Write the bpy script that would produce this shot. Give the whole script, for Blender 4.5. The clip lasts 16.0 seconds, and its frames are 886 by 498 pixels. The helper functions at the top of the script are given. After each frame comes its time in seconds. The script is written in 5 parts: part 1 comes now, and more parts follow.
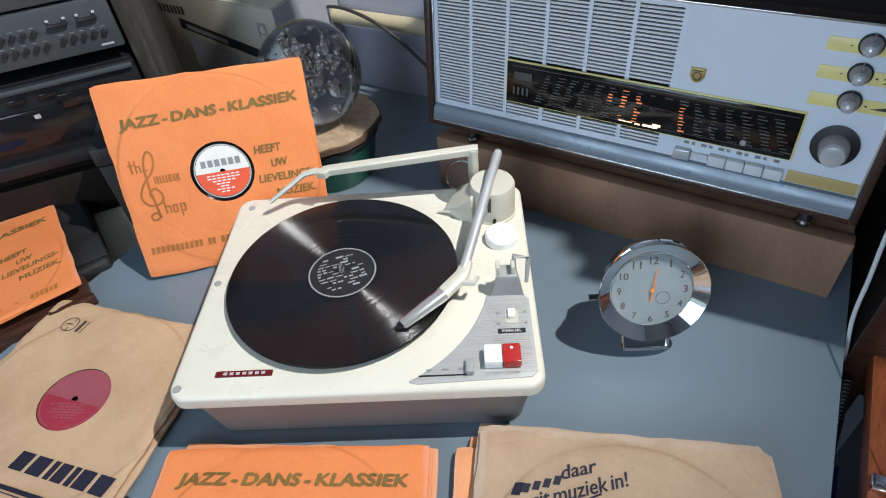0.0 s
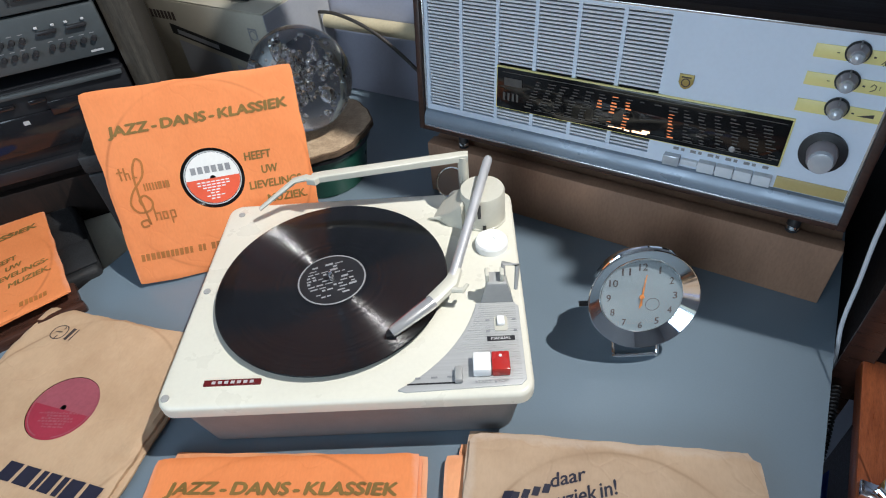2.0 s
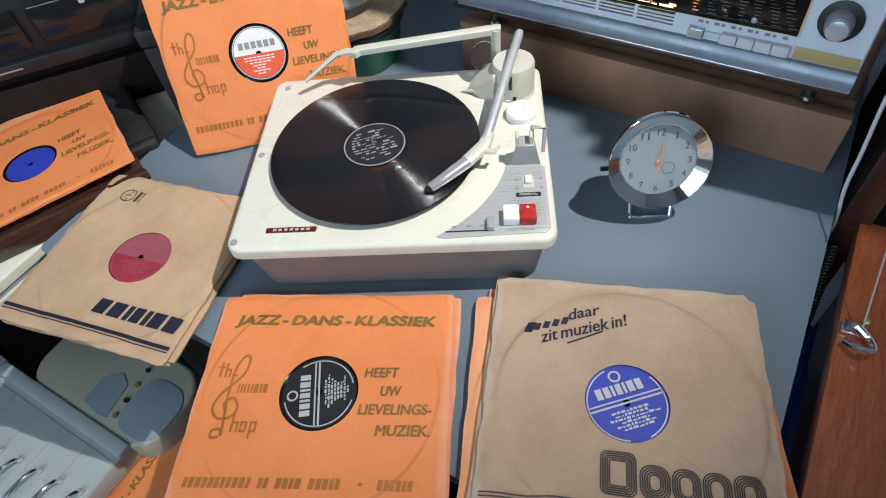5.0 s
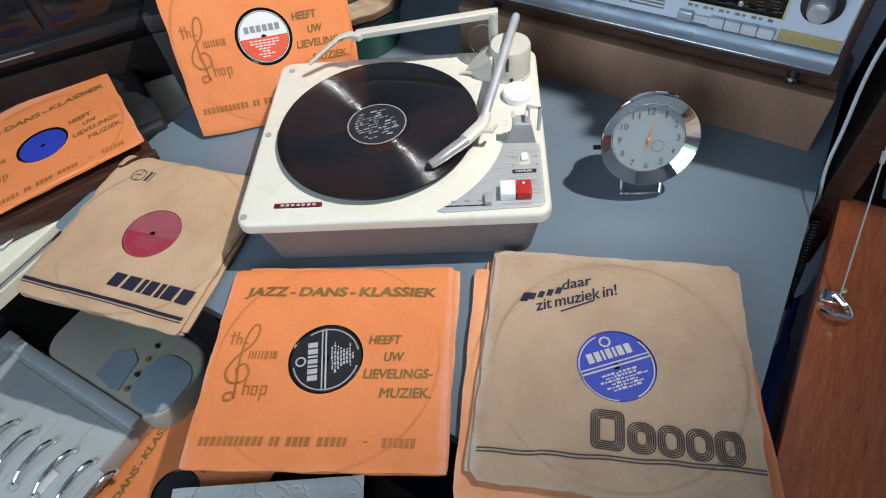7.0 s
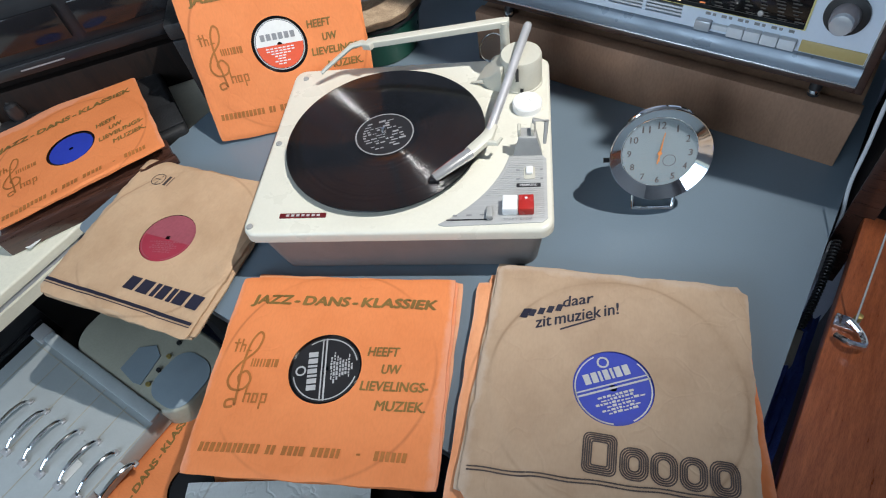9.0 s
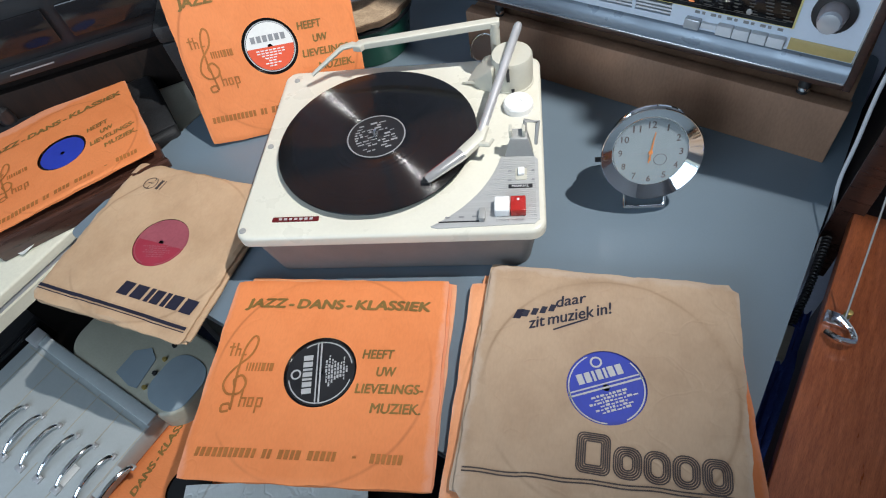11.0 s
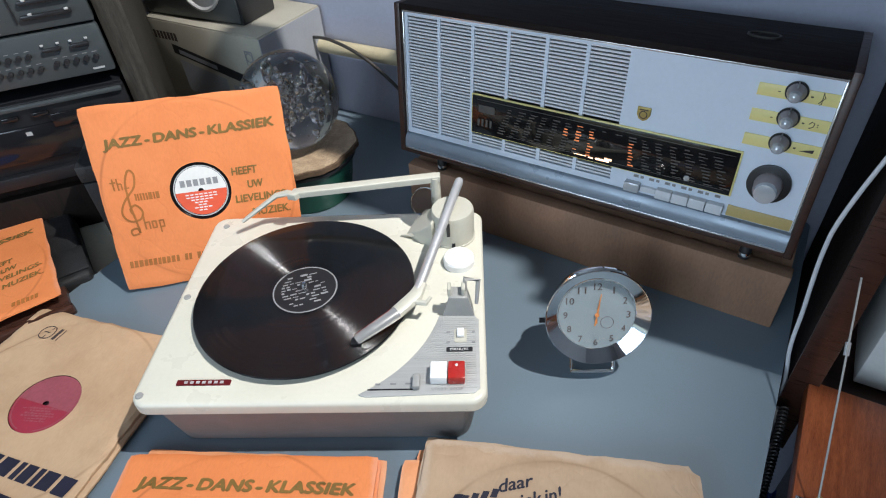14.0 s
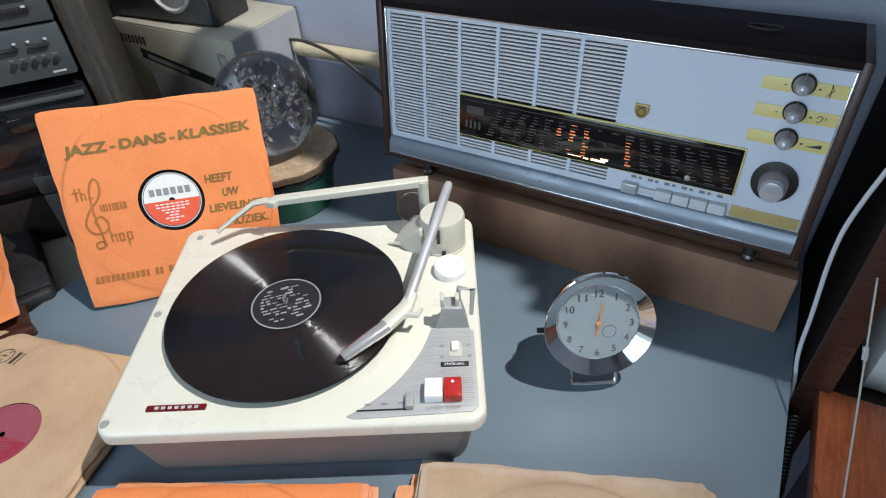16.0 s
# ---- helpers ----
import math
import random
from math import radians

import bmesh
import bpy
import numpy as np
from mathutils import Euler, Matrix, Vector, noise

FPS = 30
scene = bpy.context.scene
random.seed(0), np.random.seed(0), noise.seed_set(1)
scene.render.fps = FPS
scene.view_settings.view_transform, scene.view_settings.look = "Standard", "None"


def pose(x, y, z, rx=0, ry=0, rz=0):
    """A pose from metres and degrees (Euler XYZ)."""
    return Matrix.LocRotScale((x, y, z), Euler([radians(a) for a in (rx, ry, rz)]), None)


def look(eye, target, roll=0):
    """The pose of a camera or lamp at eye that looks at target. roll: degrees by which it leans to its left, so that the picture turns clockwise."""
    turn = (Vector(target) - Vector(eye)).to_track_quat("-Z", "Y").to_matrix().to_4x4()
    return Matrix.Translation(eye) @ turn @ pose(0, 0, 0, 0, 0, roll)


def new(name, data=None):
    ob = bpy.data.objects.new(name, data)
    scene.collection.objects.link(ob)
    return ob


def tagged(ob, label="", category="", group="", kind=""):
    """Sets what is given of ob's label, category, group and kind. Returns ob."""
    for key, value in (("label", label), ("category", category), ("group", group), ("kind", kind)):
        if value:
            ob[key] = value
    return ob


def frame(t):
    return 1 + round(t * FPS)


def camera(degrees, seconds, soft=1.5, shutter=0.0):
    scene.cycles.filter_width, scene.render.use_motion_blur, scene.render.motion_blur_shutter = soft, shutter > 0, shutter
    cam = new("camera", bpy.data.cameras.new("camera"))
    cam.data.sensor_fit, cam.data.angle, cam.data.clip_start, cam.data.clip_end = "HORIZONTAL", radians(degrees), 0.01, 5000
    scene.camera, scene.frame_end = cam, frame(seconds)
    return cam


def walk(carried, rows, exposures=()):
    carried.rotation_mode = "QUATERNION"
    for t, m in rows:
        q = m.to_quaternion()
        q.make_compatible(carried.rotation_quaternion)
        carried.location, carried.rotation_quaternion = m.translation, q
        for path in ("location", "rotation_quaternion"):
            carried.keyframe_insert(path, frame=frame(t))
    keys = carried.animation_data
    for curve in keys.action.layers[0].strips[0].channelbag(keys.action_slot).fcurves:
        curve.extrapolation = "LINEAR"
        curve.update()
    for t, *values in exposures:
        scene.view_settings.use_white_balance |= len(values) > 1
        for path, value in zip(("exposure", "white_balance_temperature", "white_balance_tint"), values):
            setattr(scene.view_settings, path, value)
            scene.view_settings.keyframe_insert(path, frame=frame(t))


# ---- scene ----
cam = camera(72.5, 16.0, 1.1)
PATH = [
    (0, (0.153, -0.31, 0.563), (-0.013, 1.128, -0.817), -6.2),
    (0.5, (0.161, -0.306, 0.563), (0.014, 1.131, -0.82), -6.2),
    (1, (0.166, -0.307, 0.563), (0.033, 1.135, -0.816), -5.8),
    (1.5, (0.166, -0.307, 0.566), (0.02, 1.137, -0.81), -6.0),
    (2, (0.161, -0.305, 0.566), (0.005, 1.137, -0.811), -6.1),
    (2.5, (0.159, -0.309, 0.564), (0.004, 1.129, -0.818), -6.3),
    (3, (0.161, -0.314, 0.566), (0.006, 1.115, -0.824), -6.4),
    (3.5, (0.158, -0.337, 0.565), (-0.028, 1.019, -0.893), -6.6),
    (4, (0.154, -0.368, 0.574), (-0.055, 0.872, -0.982), -8.0),
    (4.2, (0.15, -0.377, 0.571), (-0.064, 0.847, -0.997), -8.1),
    (6.3, (0.15, -0.414, 0.599), (-0.091, 0.805, -0.968), -9.5),
    (6.5, (0.147, -0.422, 0.595), (-0.059, 0.799, -0.975), -8.5),
    (7, (0.152, -0.425, 0.596), (-0.069, 0.766, -0.995), -8.8),
    (7.5, (0.176, -0.415, 0.602), (-0.14, 0.757, -0.987), -11.1),
    (8, (0.19, -0.408, 0.602), (-0.157, 0.763, -0.981), -11.9),
    (10.5, (0.195, -0.396, 0.61), (-0.148, 0.737, -1.002), -13.5),
    (11, (0.197, -0.395, 0.611), (-0.138, 0.749, -0.995), -13.0),
    (11.5, (0.203, -0.391, 0.617), (-0.105, 0.787, -0.97), -11.7),
    (12, (0.206, -0.383, 0.626), (-0.073, 0.883, -0.896), -9.0),
    (12.5, (0.207, -0.372, 0.63), (-0.068, 1.002, -0.797), -7.6),
    (13, (0.211, -0.359, 0.619), (-0.05, 1.065, -0.76), -7.6),
    (13.5, (0.208, -0.345, 0.604), (-0.016, 1.13, -0.728), -5.9),
    (14, (0.205, -0.335, 0.583), (0.035, 1.156, -0.739), -4.5),
    (14.5, (0.206, -0.323, 0.57), (0.067, 1.174, -0.748), -3.3),
    (15, (0.203, -0.314, 0.557), (0.087, 1.202, -0.743), -3.7),
    (15.5, (0.198, -0.307, 0.555), (0.083, 1.195, -0.76), -3.9),
    (16, (0.189, -0.306, 0.554), (0.089, 1.21, -0.746), -3.8),
]
walk(cam, [(t, look(eye, target, roll)) for t, eye, target, roll in PATH])

# ---- light ----
A = radians(-26.0)
UX, VX = Vector((math.cos(A), math.sin(A), 0)), Vector((-math.sin(A), math.cos(A), 0))


def uv(u, v, z=0.0):
    """A place in the room's own axes: u along the back wall, v towards it."""
    return UX * u + VX * v + Vector((0, 0, z))


def room(u, v, z=0.0, rx=0, ry=0, rz=0):
    p = uv(u, v, z)
    return pose(p.x, p.y, p.z) @ pose(0, 0, 0, 0, 0, -26.0) @ pose(0, 0, 0, rx, ry, rz)


SUN_EL = radians(48.0)
TO_SUN = (UX * math.cos(SUN_EL) + Vector((0, 0, math.sin(SUN_EL)))).normalized()
world = bpy.data.worlds.new("sky")
scene.world = world
world.use_nodes = True
wt = world.node_tree
sky = wt.nodes.new("ShaderNodeTexSky")
sky.sky_type, sky.sun_disc = "NISHITA", False
sky.sun_elevation, sky.sun_rotation = SUN_EL, math.atan2(TO_SUN.x, TO_SUN.y)
wt.links.new(sky.outputs[0], wt.nodes["Background"].inputs[0])
wt.nodes["Background"].inputs[1].default_value = 0.12

# halogen spot under the ceiling, out of view, that throws the hard shadows
SPOT = uv(0.80, 0.35, 1.62)
spot = new("ceiling_spot_lamp", bpy.data.lights.new("ceiling_spot_lamp", "SPOT"))
spot.data.energy, spot.data.color = 172.0, (0.985, 0.98, 0.96)
spot.data.spot_size, spot.data.spot_blend, spot.data.shadow_soft_size = radians(61), 1.0, 0.012
spot.matrix_world = look(SPOT, uv(-0.42, 0.35, 0.0))

window_lamp = new("window_lamp", bpy.data.lights.new("window_lamp", "AREA"))
window_lamp.data.shape, window_lamp.data.size, window_lamp.data.size_y = "RECTANGLE", 1.5, 1.1
window_lamp.data.energy, window_lamp.data.color = 29.0, (0.66, 0.83, 1.0)
window_lamp.matrix_world = look(uv(-0.2, -1.98, 0.95), uv(0.0, 0.2, 0.2))


# ---- materials ----
def nodes_of(name):
    m = bpy.data.materials.new(name)
    m.use_nodes = True
    return m, m.node_tree.nodes, m.node_tree.links, m.node_tree.nodes["Principled BSDF"]


def ramp(n, l, fac, a, b, lo=0.3, hi=0.7):
    r = n.new("ShaderNodeValToRGB")
    r.color_ramp.elements[0].position, r.color_ramp.elements[1].position = lo, hi
    r.color_ramp.elements[0].color, r.color_ramp.elements[1].color = (*a, 1), (*b, 1)
    l.new(fac, r.inputs[0])
    return r.outputs[0]


def noise_tex(n, l, scale, detail=4, stretch=None, rough=0.55):
    c = n.new("ShaderNodeTexCoord")
    t = n.new("ShaderNodeTexNoise")
    t.inputs["Scale"].default_value, t.inputs["Detail"].default_value = scale, detail
    t.inputs["Roughness"].default_value = rough
    if stretch:
        mp = n.new("ShaderNodeMapping")
        mp.inputs["Scale"].default_value = stretch
        l.new(c.outputs["Object"], mp.inputs[0])
        l.new(mp.outputs[0], t.inputs[0])
    else:
        l.new(c.outputs["Object"], t.inputs[0])
    return t.outputs[0]


def surface(name, color, rough=0.5, metal=0.0, vary=0.12, scale=14.0, fine=220.0, bump=0.06, stretch=None, coat=0.0, dirt=None, uneven=0.09):
    """A solid with broad tone changes, a fine grain and slight relief."""
    m, n, l, p = nodes_of(name)
    lo, hi = [c * (1 - vary) for c in color], [min(1, c * (1 + vary * 0.7)) for c in color]
    base = ramp(n, l, noise_tex(n, l, scale, 5, stretch), lo, hi)
    mix = n.new("ShaderNodeMixRGB")
    mix.blend_type = "MULTIPLY"
    mix.inputs[0].default_value = min(1.0, vary * 2.2)
    l.new(base, mix.inputs[1])
    grain = noise_tex(n, l, fine, 3, stretch)
    l.new(ramp(n, l, grain, (0.72, 0.72, 0.72), (1, 1, 1), 0.35, 0.6), mix.inputs[2])
    out = mix.outputs[0]
    if dirt:
        d = n.new("ShaderNodeMixRGB")
        l.new(ramp(n, l, noise_tex(n, l, scale * 0.6, 8, None, 0.7), (0, 0, 0), (0.55, 0.55, 0.55), 0.55, 0.75), d.inputs[0])
        l.new(out, d.inputs[1])
        d.inputs[2].default_value = (*dirt, 1)
        out = d.outputs[0]
    l.new(out, p.inputs["Base Color"])
    l.new(ramp(n, l, noise_tex(n, l, scale * 2.3, 4), (max(0, rough - uneven),) * 3, (min(1, rough + uneven),) * 3), p.inputs["Roughness"])
    p.inputs["Metallic"].default_value = metal
    p.inputs["Coat Weight"].default_value = coat
    if bump:
        b = n.new("ShaderNodeBump")
        b.inputs["Strength"].default_value, b.inputs["Distance"].default_value = bump, 0.002
        l.new(grain, b.inputs["Height"])
        l.new(b.outputs[0], p.inputs["Normal"])
    return m


def wood(name, dark, light, rough=0.4, along=(2, 26, 26), coat=0.2, spec=0.5):
    m, n, l, p = nodes_of(name)
    g = noise_tex(n, l, 9, 8, along, 0.62)
    f = noise_tex(n, l, 60, 4, along)
    mix = n.new("ShaderNodeMixRGB")
    mix.blend_type, mix.inputs[0].default_value = "MULTIPLY", 0.6
    l.new(ramp(n, l, g, dark, light, 0.3, 0.72), mix.inputs[1])
    l.new(ramp(n, l, f, (0.6, 0.6, 0.6), (1, 1, 1), 0.38, 0.55), mix.inputs[2])
    l.new(mix.outputs[0], p.inputs["Base Color"])
    l.new(ramp(n, l, g, (rough - 0.08,) * 3, (rough + 0.12,) * 3), p.inputs["Roughness"])
    p.inputs["Specular IOR Level"].default_value = spec
    p.inputs["Coat Weight"].default_value, p.inputs["Coat Roughness"].default_value = coat, 0.2
    b = n.new("ShaderNodeBump")
    b.inputs["Strength"].default_value, b.inputs["Distance"].default_value = 0.12, 0.001
    l.new(f, b.inputs["Height"])
    l.new(b.outputs[0], p.inputs["Normal"])
    return m


def paper(name, color, stain, rough=0.72, crease=0.35):
    """Old sleeve paper: fibres, soft stains, creases."""
    m, n, l, p = nodes_of(name)
    base = ramp(n, l, noise_tex(n, l, 9, 7, None, 0.66), stain, color, 0.3, 0.58)
    mix = n.new("ShaderNodeMixRGB")
    mix.blend_type, mix.inputs[0].default_value = "MULTIPLY", 0.14
    l.new(base, mix.inputs[1])
    fib = noise_tex(n, l, 420, 2, (1, 0.35, 1))
    l.new(ramp(n, l, fib, (0.7, 0.7, 0.7), (1, 1, 1), 0.35, 0.6), mix.inputs[2])
    p.inputs["Roughness"].default_value = rough
    # rubbed pale edges and the ring that the record has worn into the paper
    oc = n.new("ShaderNodeTexCoord")
    sep = n.new("ShaderNodeSeparateXYZ")
    l.new(oc.outputs["Object"], sep.inputs[0])

    def calc(op, a, b):
        k = n.new("ShaderNodeMath")
        k.operation = op
        for i, val in enumerate((a, b)):
            if isinstance(val, (int, float)):
                k.inputs[i].default_value = val
            else:
                l.new(val, k.inputs[i])
        return k.outputs[0]

    patch = noise_tex(n, l, 22, 5, None, 0.65)
    far = calc("MAXIMUM", calc("ABSOLUTE", sep.outputs[0], 0.0), calc("ABSOLUTE", sep.outputs[1], 0.0))
    rub = calc("ADD", calc("MULTIPLY", calc("SUBTRACT", far, 0.1205), 90.0), calc("MULTIPLY", calc("SUBTRACT", patch, 0.5), 2.4))
    edge = n.new("ShaderNodeMixRGB")
    l.new(ramp(n, l, rub, (0, 0, 0), (0.22, 0.22, 0.22), 0.5, 1.0), edge.inputs[0])
    l.new(mix.outputs[0], edge.inputs[1])
    edge.inputs[2].default_value = (*[0.45 * c + 0.42 for c in color], 1)
    rad = calc("SQRT", calc("ADD", calc("MULTIPLY", sep.outputs[0], sep.outputs[0]), calc("MULTIPLY", sep.outputs[1], sep.outputs[1])), 0.0)
    near = calc("MULTIPLY", calc("ABSOLUTE", calc("SUBTRACT", rad, 0.1235), 0.0), 380.0)
    band = calc("MULTIPLY", calc("MAXIMUM", calc("SUBTRACT", 1.0, near), 0.0), ramp(n, l, noise_tex(n, l, 7, 3), (0, 0, 0), (0.75, 0.75, 0.75), 0.40, 0.62))
    ringed = n.new("ShaderNodeMixRGB")
    ringed.blend_type = "MULTIPLY"
    l.new(band, ringed.inputs[0])
    l.new(edge.outputs[0], ringed.inputs[1])
    ringed.inputs[2].default_value = (0.62, 0.55, 0.48, 1)
    l.new(ringed.outputs[0], p.inputs["Base Color"])
    v = n.new("ShaderNodeTexVoronoi")
    v.feature = "DISTANCE_TO_EDGE"
    v.inputs["Scale"].default_value = 17
    c = n.new("ShaderNodeTexCoord")
    nz = n.new("ShaderNodeVectorMath")
    nz.operation = "ADD"
    t = n.new("ShaderNodeTexNoise")
    t.inputs["Scale"].default_value = 14
    l.new(c.outputs["Object"], t.inputs[0])
    l.new(c.outputs["Object"], nz.inputs[0])
    sc = n.new("ShaderNodeVectorMath")
    sc.operation = "SCALE"
    sc.inputs["Scale"].default_value = 0.12
    l.new(t.outputs[1], sc.inputs[0])
    l.new(sc.outputs[0], nz.inputs[1])
    l.new(nz.outputs[0], v.inputs["Vector"])
    b = n.new("ShaderNodeBump")
    b.inputs["Strength"].default_value, b.inputs["Distance"].default_value = crease, 0.0012
    l.new(ramp(n, l, v.outputs["Distance"], (0, 0, 0), (1, 1, 1), 0.0, 0.05), b.inputs["Height"])
    b2 = n.new("ShaderNodeBump")
    b2.inputs["Strength"].default_value, b2.inputs["Distance"].default_value = 0.25, 0.004
    l.new(noise_tex(n, l, 16, 4), b2.inputs["Height"])
    l.new(b.outputs[0], b2.inputs["Normal"])
    l.new(b2.outputs[0], p.inputs["Normal"])
    return m


def shellac(name):
    """Grooved record: flat lands mirror the room, the sloping groove walls throw light along the radius."""
    m, n, l, p = nodes_of(name)
    p.inputs["Base Color"].default_value = (0.004, 0.004, 0.0045, 1)
    p.inputs["Roughness"].default_value, p.inputs["IOR"].default_value = 0.13, 1.6
    c = n.new("ShaderNodeTexCoord")
    ln = n.new("ShaderNodeVectorMath")
    ln.operation = "LENGTH"
    l.new(c.outputs["Object"], ln.inputs[0])

    def calc(op, a, b):
        k = n.new("ShaderNodeMath")
        k.operation = op
        for i, v in enumerate((a, b)):
            if isinstance(v, (int, float)):
                k.inputs[i].default_value = v
            else:
                l.new(v, k.inputs[i])
        return k.outputs[0]

    fine = n.new("ShaderNodeTexWhiteNoise")
    fine.noise_dimensions = "1D"
    l.new(calc("MULTIPLY", ln.outputs["Value"], 90000.0), fine.inputs["W"])
    signed = calc("SUBTRACT", fine.outputs["Value"], 0.5)
    slope = calc("ADD", calc("MULTIPLY", calc("SIGN", signed, 0.0), 0.42), calc("MULTIPLY", signed, 0.90))
    rad = n.new("ShaderNodeVectorMath")
    rad.operation = "MULTIPLY"
    rad.inputs[1].default_value = (1, 1, 0)
    l.new(c.outputs["Object"], rad.inputs[0])
    unit = n.new("ShaderNodeVectorMath")
    unit.operation = "NORMALIZE"
    l.new(rad.outputs[0], unit.inputs[0])
    tilt = n.new("ShaderNodeVectorMath")
    tilt.operation = "SCALE"
    l.new(unit.outputs[0], tilt.inputs[0])
    l.new(slope, tilt.inputs["Scale"])
    tw = n.new("ShaderNodeVectorTransform")
    tw.vector_type, tw.convert_from, tw.convert_to = "VECTOR", "OBJECT", "WORLD"
    l.new(tilt.outputs[0], tw.inputs[0])
    geo = n.new("ShaderNodeNewGeometry")
    add = n.new("ShaderNodeVectorMath")
    l.new(geo.outputs["Normal"], add.inputs[0])
    l.new(tw.outputs[0], add.inputs[1])
    nn = n.new("ShaderNodeVectorMath")
    nn.operation = "NORMALIZE"
    l.new(add.outputs[0], nn.inputs[0])
    walls = n.new("ShaderNodeBsdfPrincipled")
    walls.inputs["Base Color"].default_value = (0.004, 0.004, 0.0045, 1)
    walls.inputs["Roughness"].default_value, walls.inputs["IOR"].default_value = 0.18, 1.65
    l.new(nn.outputs[0], walls.inputs["Normal"])
    t = n.new("ShaderNodeTexNoise")
    t.noise_dimensions = "1D"
    t.inputs["Scale"].default_value, t.inputs["Detail"].default_value = 260, 5
    l.new(ln.outputs["Value"], t.inputs["W"])
    mix = n.new("ShaderNodeMixShader")
    l.new(ramp(n, l, t.outputs[0], (0.20,) * 3, (0.52,) * 3, 0.30, 0.74), mix.inputs[0])
    l.new(p.outputs[0], mix.inputs[1])
    l.new(walls.outputs[0], mix.inputs[2])
    out = [k for k in n if k.bl_idname == "ShaderNodeOutputMaterial"][0]
    l.new(mix.outputs[0], out.inputs["Surface"])
    return m


def glow(name, color, strength):
    m, n, l, p = nodes_of(name)
    p.inputs["Base Color"].default_value = (*color, 1)
    p.inputs["Emission Color"].default_value = (*color, 1)
    p.inputs["Emission Strength"].default_value = strength
    return m


def glass(name, color=(1, 1, 1), rough=0.0, ior=1.46, crackle=False):
    m, n, l, p = nodes_of(name)
    p.inputs["Base Color"].default_value = (*color, 1)
    p.inputs["Roughness"].default_value, p.inputs["IOR"].default_value = rough, ior
    p.inputs["Transmission Weight"].default_value = 1.0
    if crackle:
        v = n.new("ShaderNodeTexVoronoi")
        v.inputs["Scale"].default_value = 42
        c = n.new("ShaderNodeTexCoord")
        l.new(c.outputs["Object"], v.inputs["Vector"])
        b = n.new("ShaderNodeBump")
        b.inputs["Strength"].default_value, b.inputs["Distance"].default_value = 0.09, 0.004
        l.new(v.outputs["Distance"], b.inputs["Height"])
        l.new(b.outputs[0], p.inputs["Normal"])
    return m


DESK = surface("grey_blue_laminate", (0.158, 0.208, 0.252), 0.33, vary=0.05, scale=5, fine=500, bump=0.02, uneven=0.025)
DESK_EDGE = surface("dark_desk_edge", (0.05, 0.055, 0.065), 0.5, vary=0.2)
CREAM = surface("cream_plastic", (0.70, 0.675, 0.575), 0.32, vary=0.04, scale=8, bump=0.02)
CREAM_DULL = surface("dull_cream_paint", (0.72, 0.69, 0.56), 0.5, vary=0.08, scale=10, dirt=(0.5, 0.46, 0.36))
TAUPE = surface("taupe_grained_case", (0.20, 0.185, 0.18), 0.55, vary=0.06, fine=700, bump=0.2)
PUTTY = surface("putty_grey_plastic", (0.55, 0.53, 0.45), 0.38, vary=0.05, bump=0.03)
GREY_PL = surface("mid_grey_plastic", (0.34, 0.34, 0.33), 0.4, vary=0.06)
WHITE_PL = surface("white_plastic", (0.83, 0.83, 0.82), 0.3, vary=0.03, bump=0.0)
RED_PL = surface("red_plastic", (0.45, 0.025, 0.02), 0.28, vary=0.08, bump=0.0)
SILVER = surface("brushed_silver_plate", (0.50, 0.50, 0.49), 0.42, metal=0.3, vary=0.06, fine=300, stretch=(1, 30, 1), bump=0.03)
ALU = surface("satin_aluminium", (0.60, 0.60, 0.61), 0.42, metal=0.55, vary=0.05, bump=0.02)
RAIL = surface("pale_lacquered_rail", (0.26, 0.31, 0.37), 0.34, metal=0.2, vary=0.05, bump=0.02)
SHELLM = surface("polished_head_metal", (0.7, 0.69, 0.68), 0.2, metal=0.7, vary=0.04, bump=0.0)
BADGE = surface("dark_red_badge", (0.12, 0.008, 0.010), 0.3, vary=0.08, bump=0.0)
CHROME = surface("chrome", (0.86, 0.87, 0.88), 0.06, metal=1.0, vary=0.03, bump=0.0)
BLACK = surface("black_plastic", (0.018, 0.018, 0.02), 0.4, vary=0.2)
BLACK_GLOSS = surface("black_gloss", (0.012, 0.012, 0.014), 0.12, vary=0.2, bump=0.0)
BLACK_CLOTH = surface("black_leatherette", (0.016, 0.0165, 0.018), 0.6, vary=0.3, fine=300, bump=0.4)
SHELLAC = shellac("black_shellac")
ORANGE = paper("orange_sleeve_paper", (0.80, 0.250, 0.080), (0.73, 0.212, 0.062), crease=0.16)
SALMON = paper("faded_salmon_paper", (0.82, 0.36, 0.17), (0.68, 0.26, 0.11), crease=0.15)
KRAFT = paper("tan_kraft_paper", (0.48, 0.335, 0.22), (0.39, 0.26, 0.165), crease=0.22)
KRAFT_PALE = paper("pale_kraft_paper", (0.54, 0.365, 0.225), (0.43, 0.275, 0.16), crease=0.2)
INK_OLIVE = surface("olive_printing_ink", (0.235, 0.135, 0.03), 0.7, vary=0.2, bump=0.0)
INK_BROWN = surface("thin_brown_ink", (0.42, 0.15, 0.03), 0.7, vary=0.2, bump=0.0)
INK_NAVY = surface("navy_printing_ink", (0.012, 0.012, 0.03), 0.65, vary=0.15, bump=0.0)
INK_FADED = surface("faded_black_ink", (0.07, 0.05, 0.045), 0.7, vary=0.2, bump=0.0)
LAB_BLUE = surface("blue_label_paper", (0.025, 0.05, 0.42), 0.5, vary=0.08, bump=0.0)
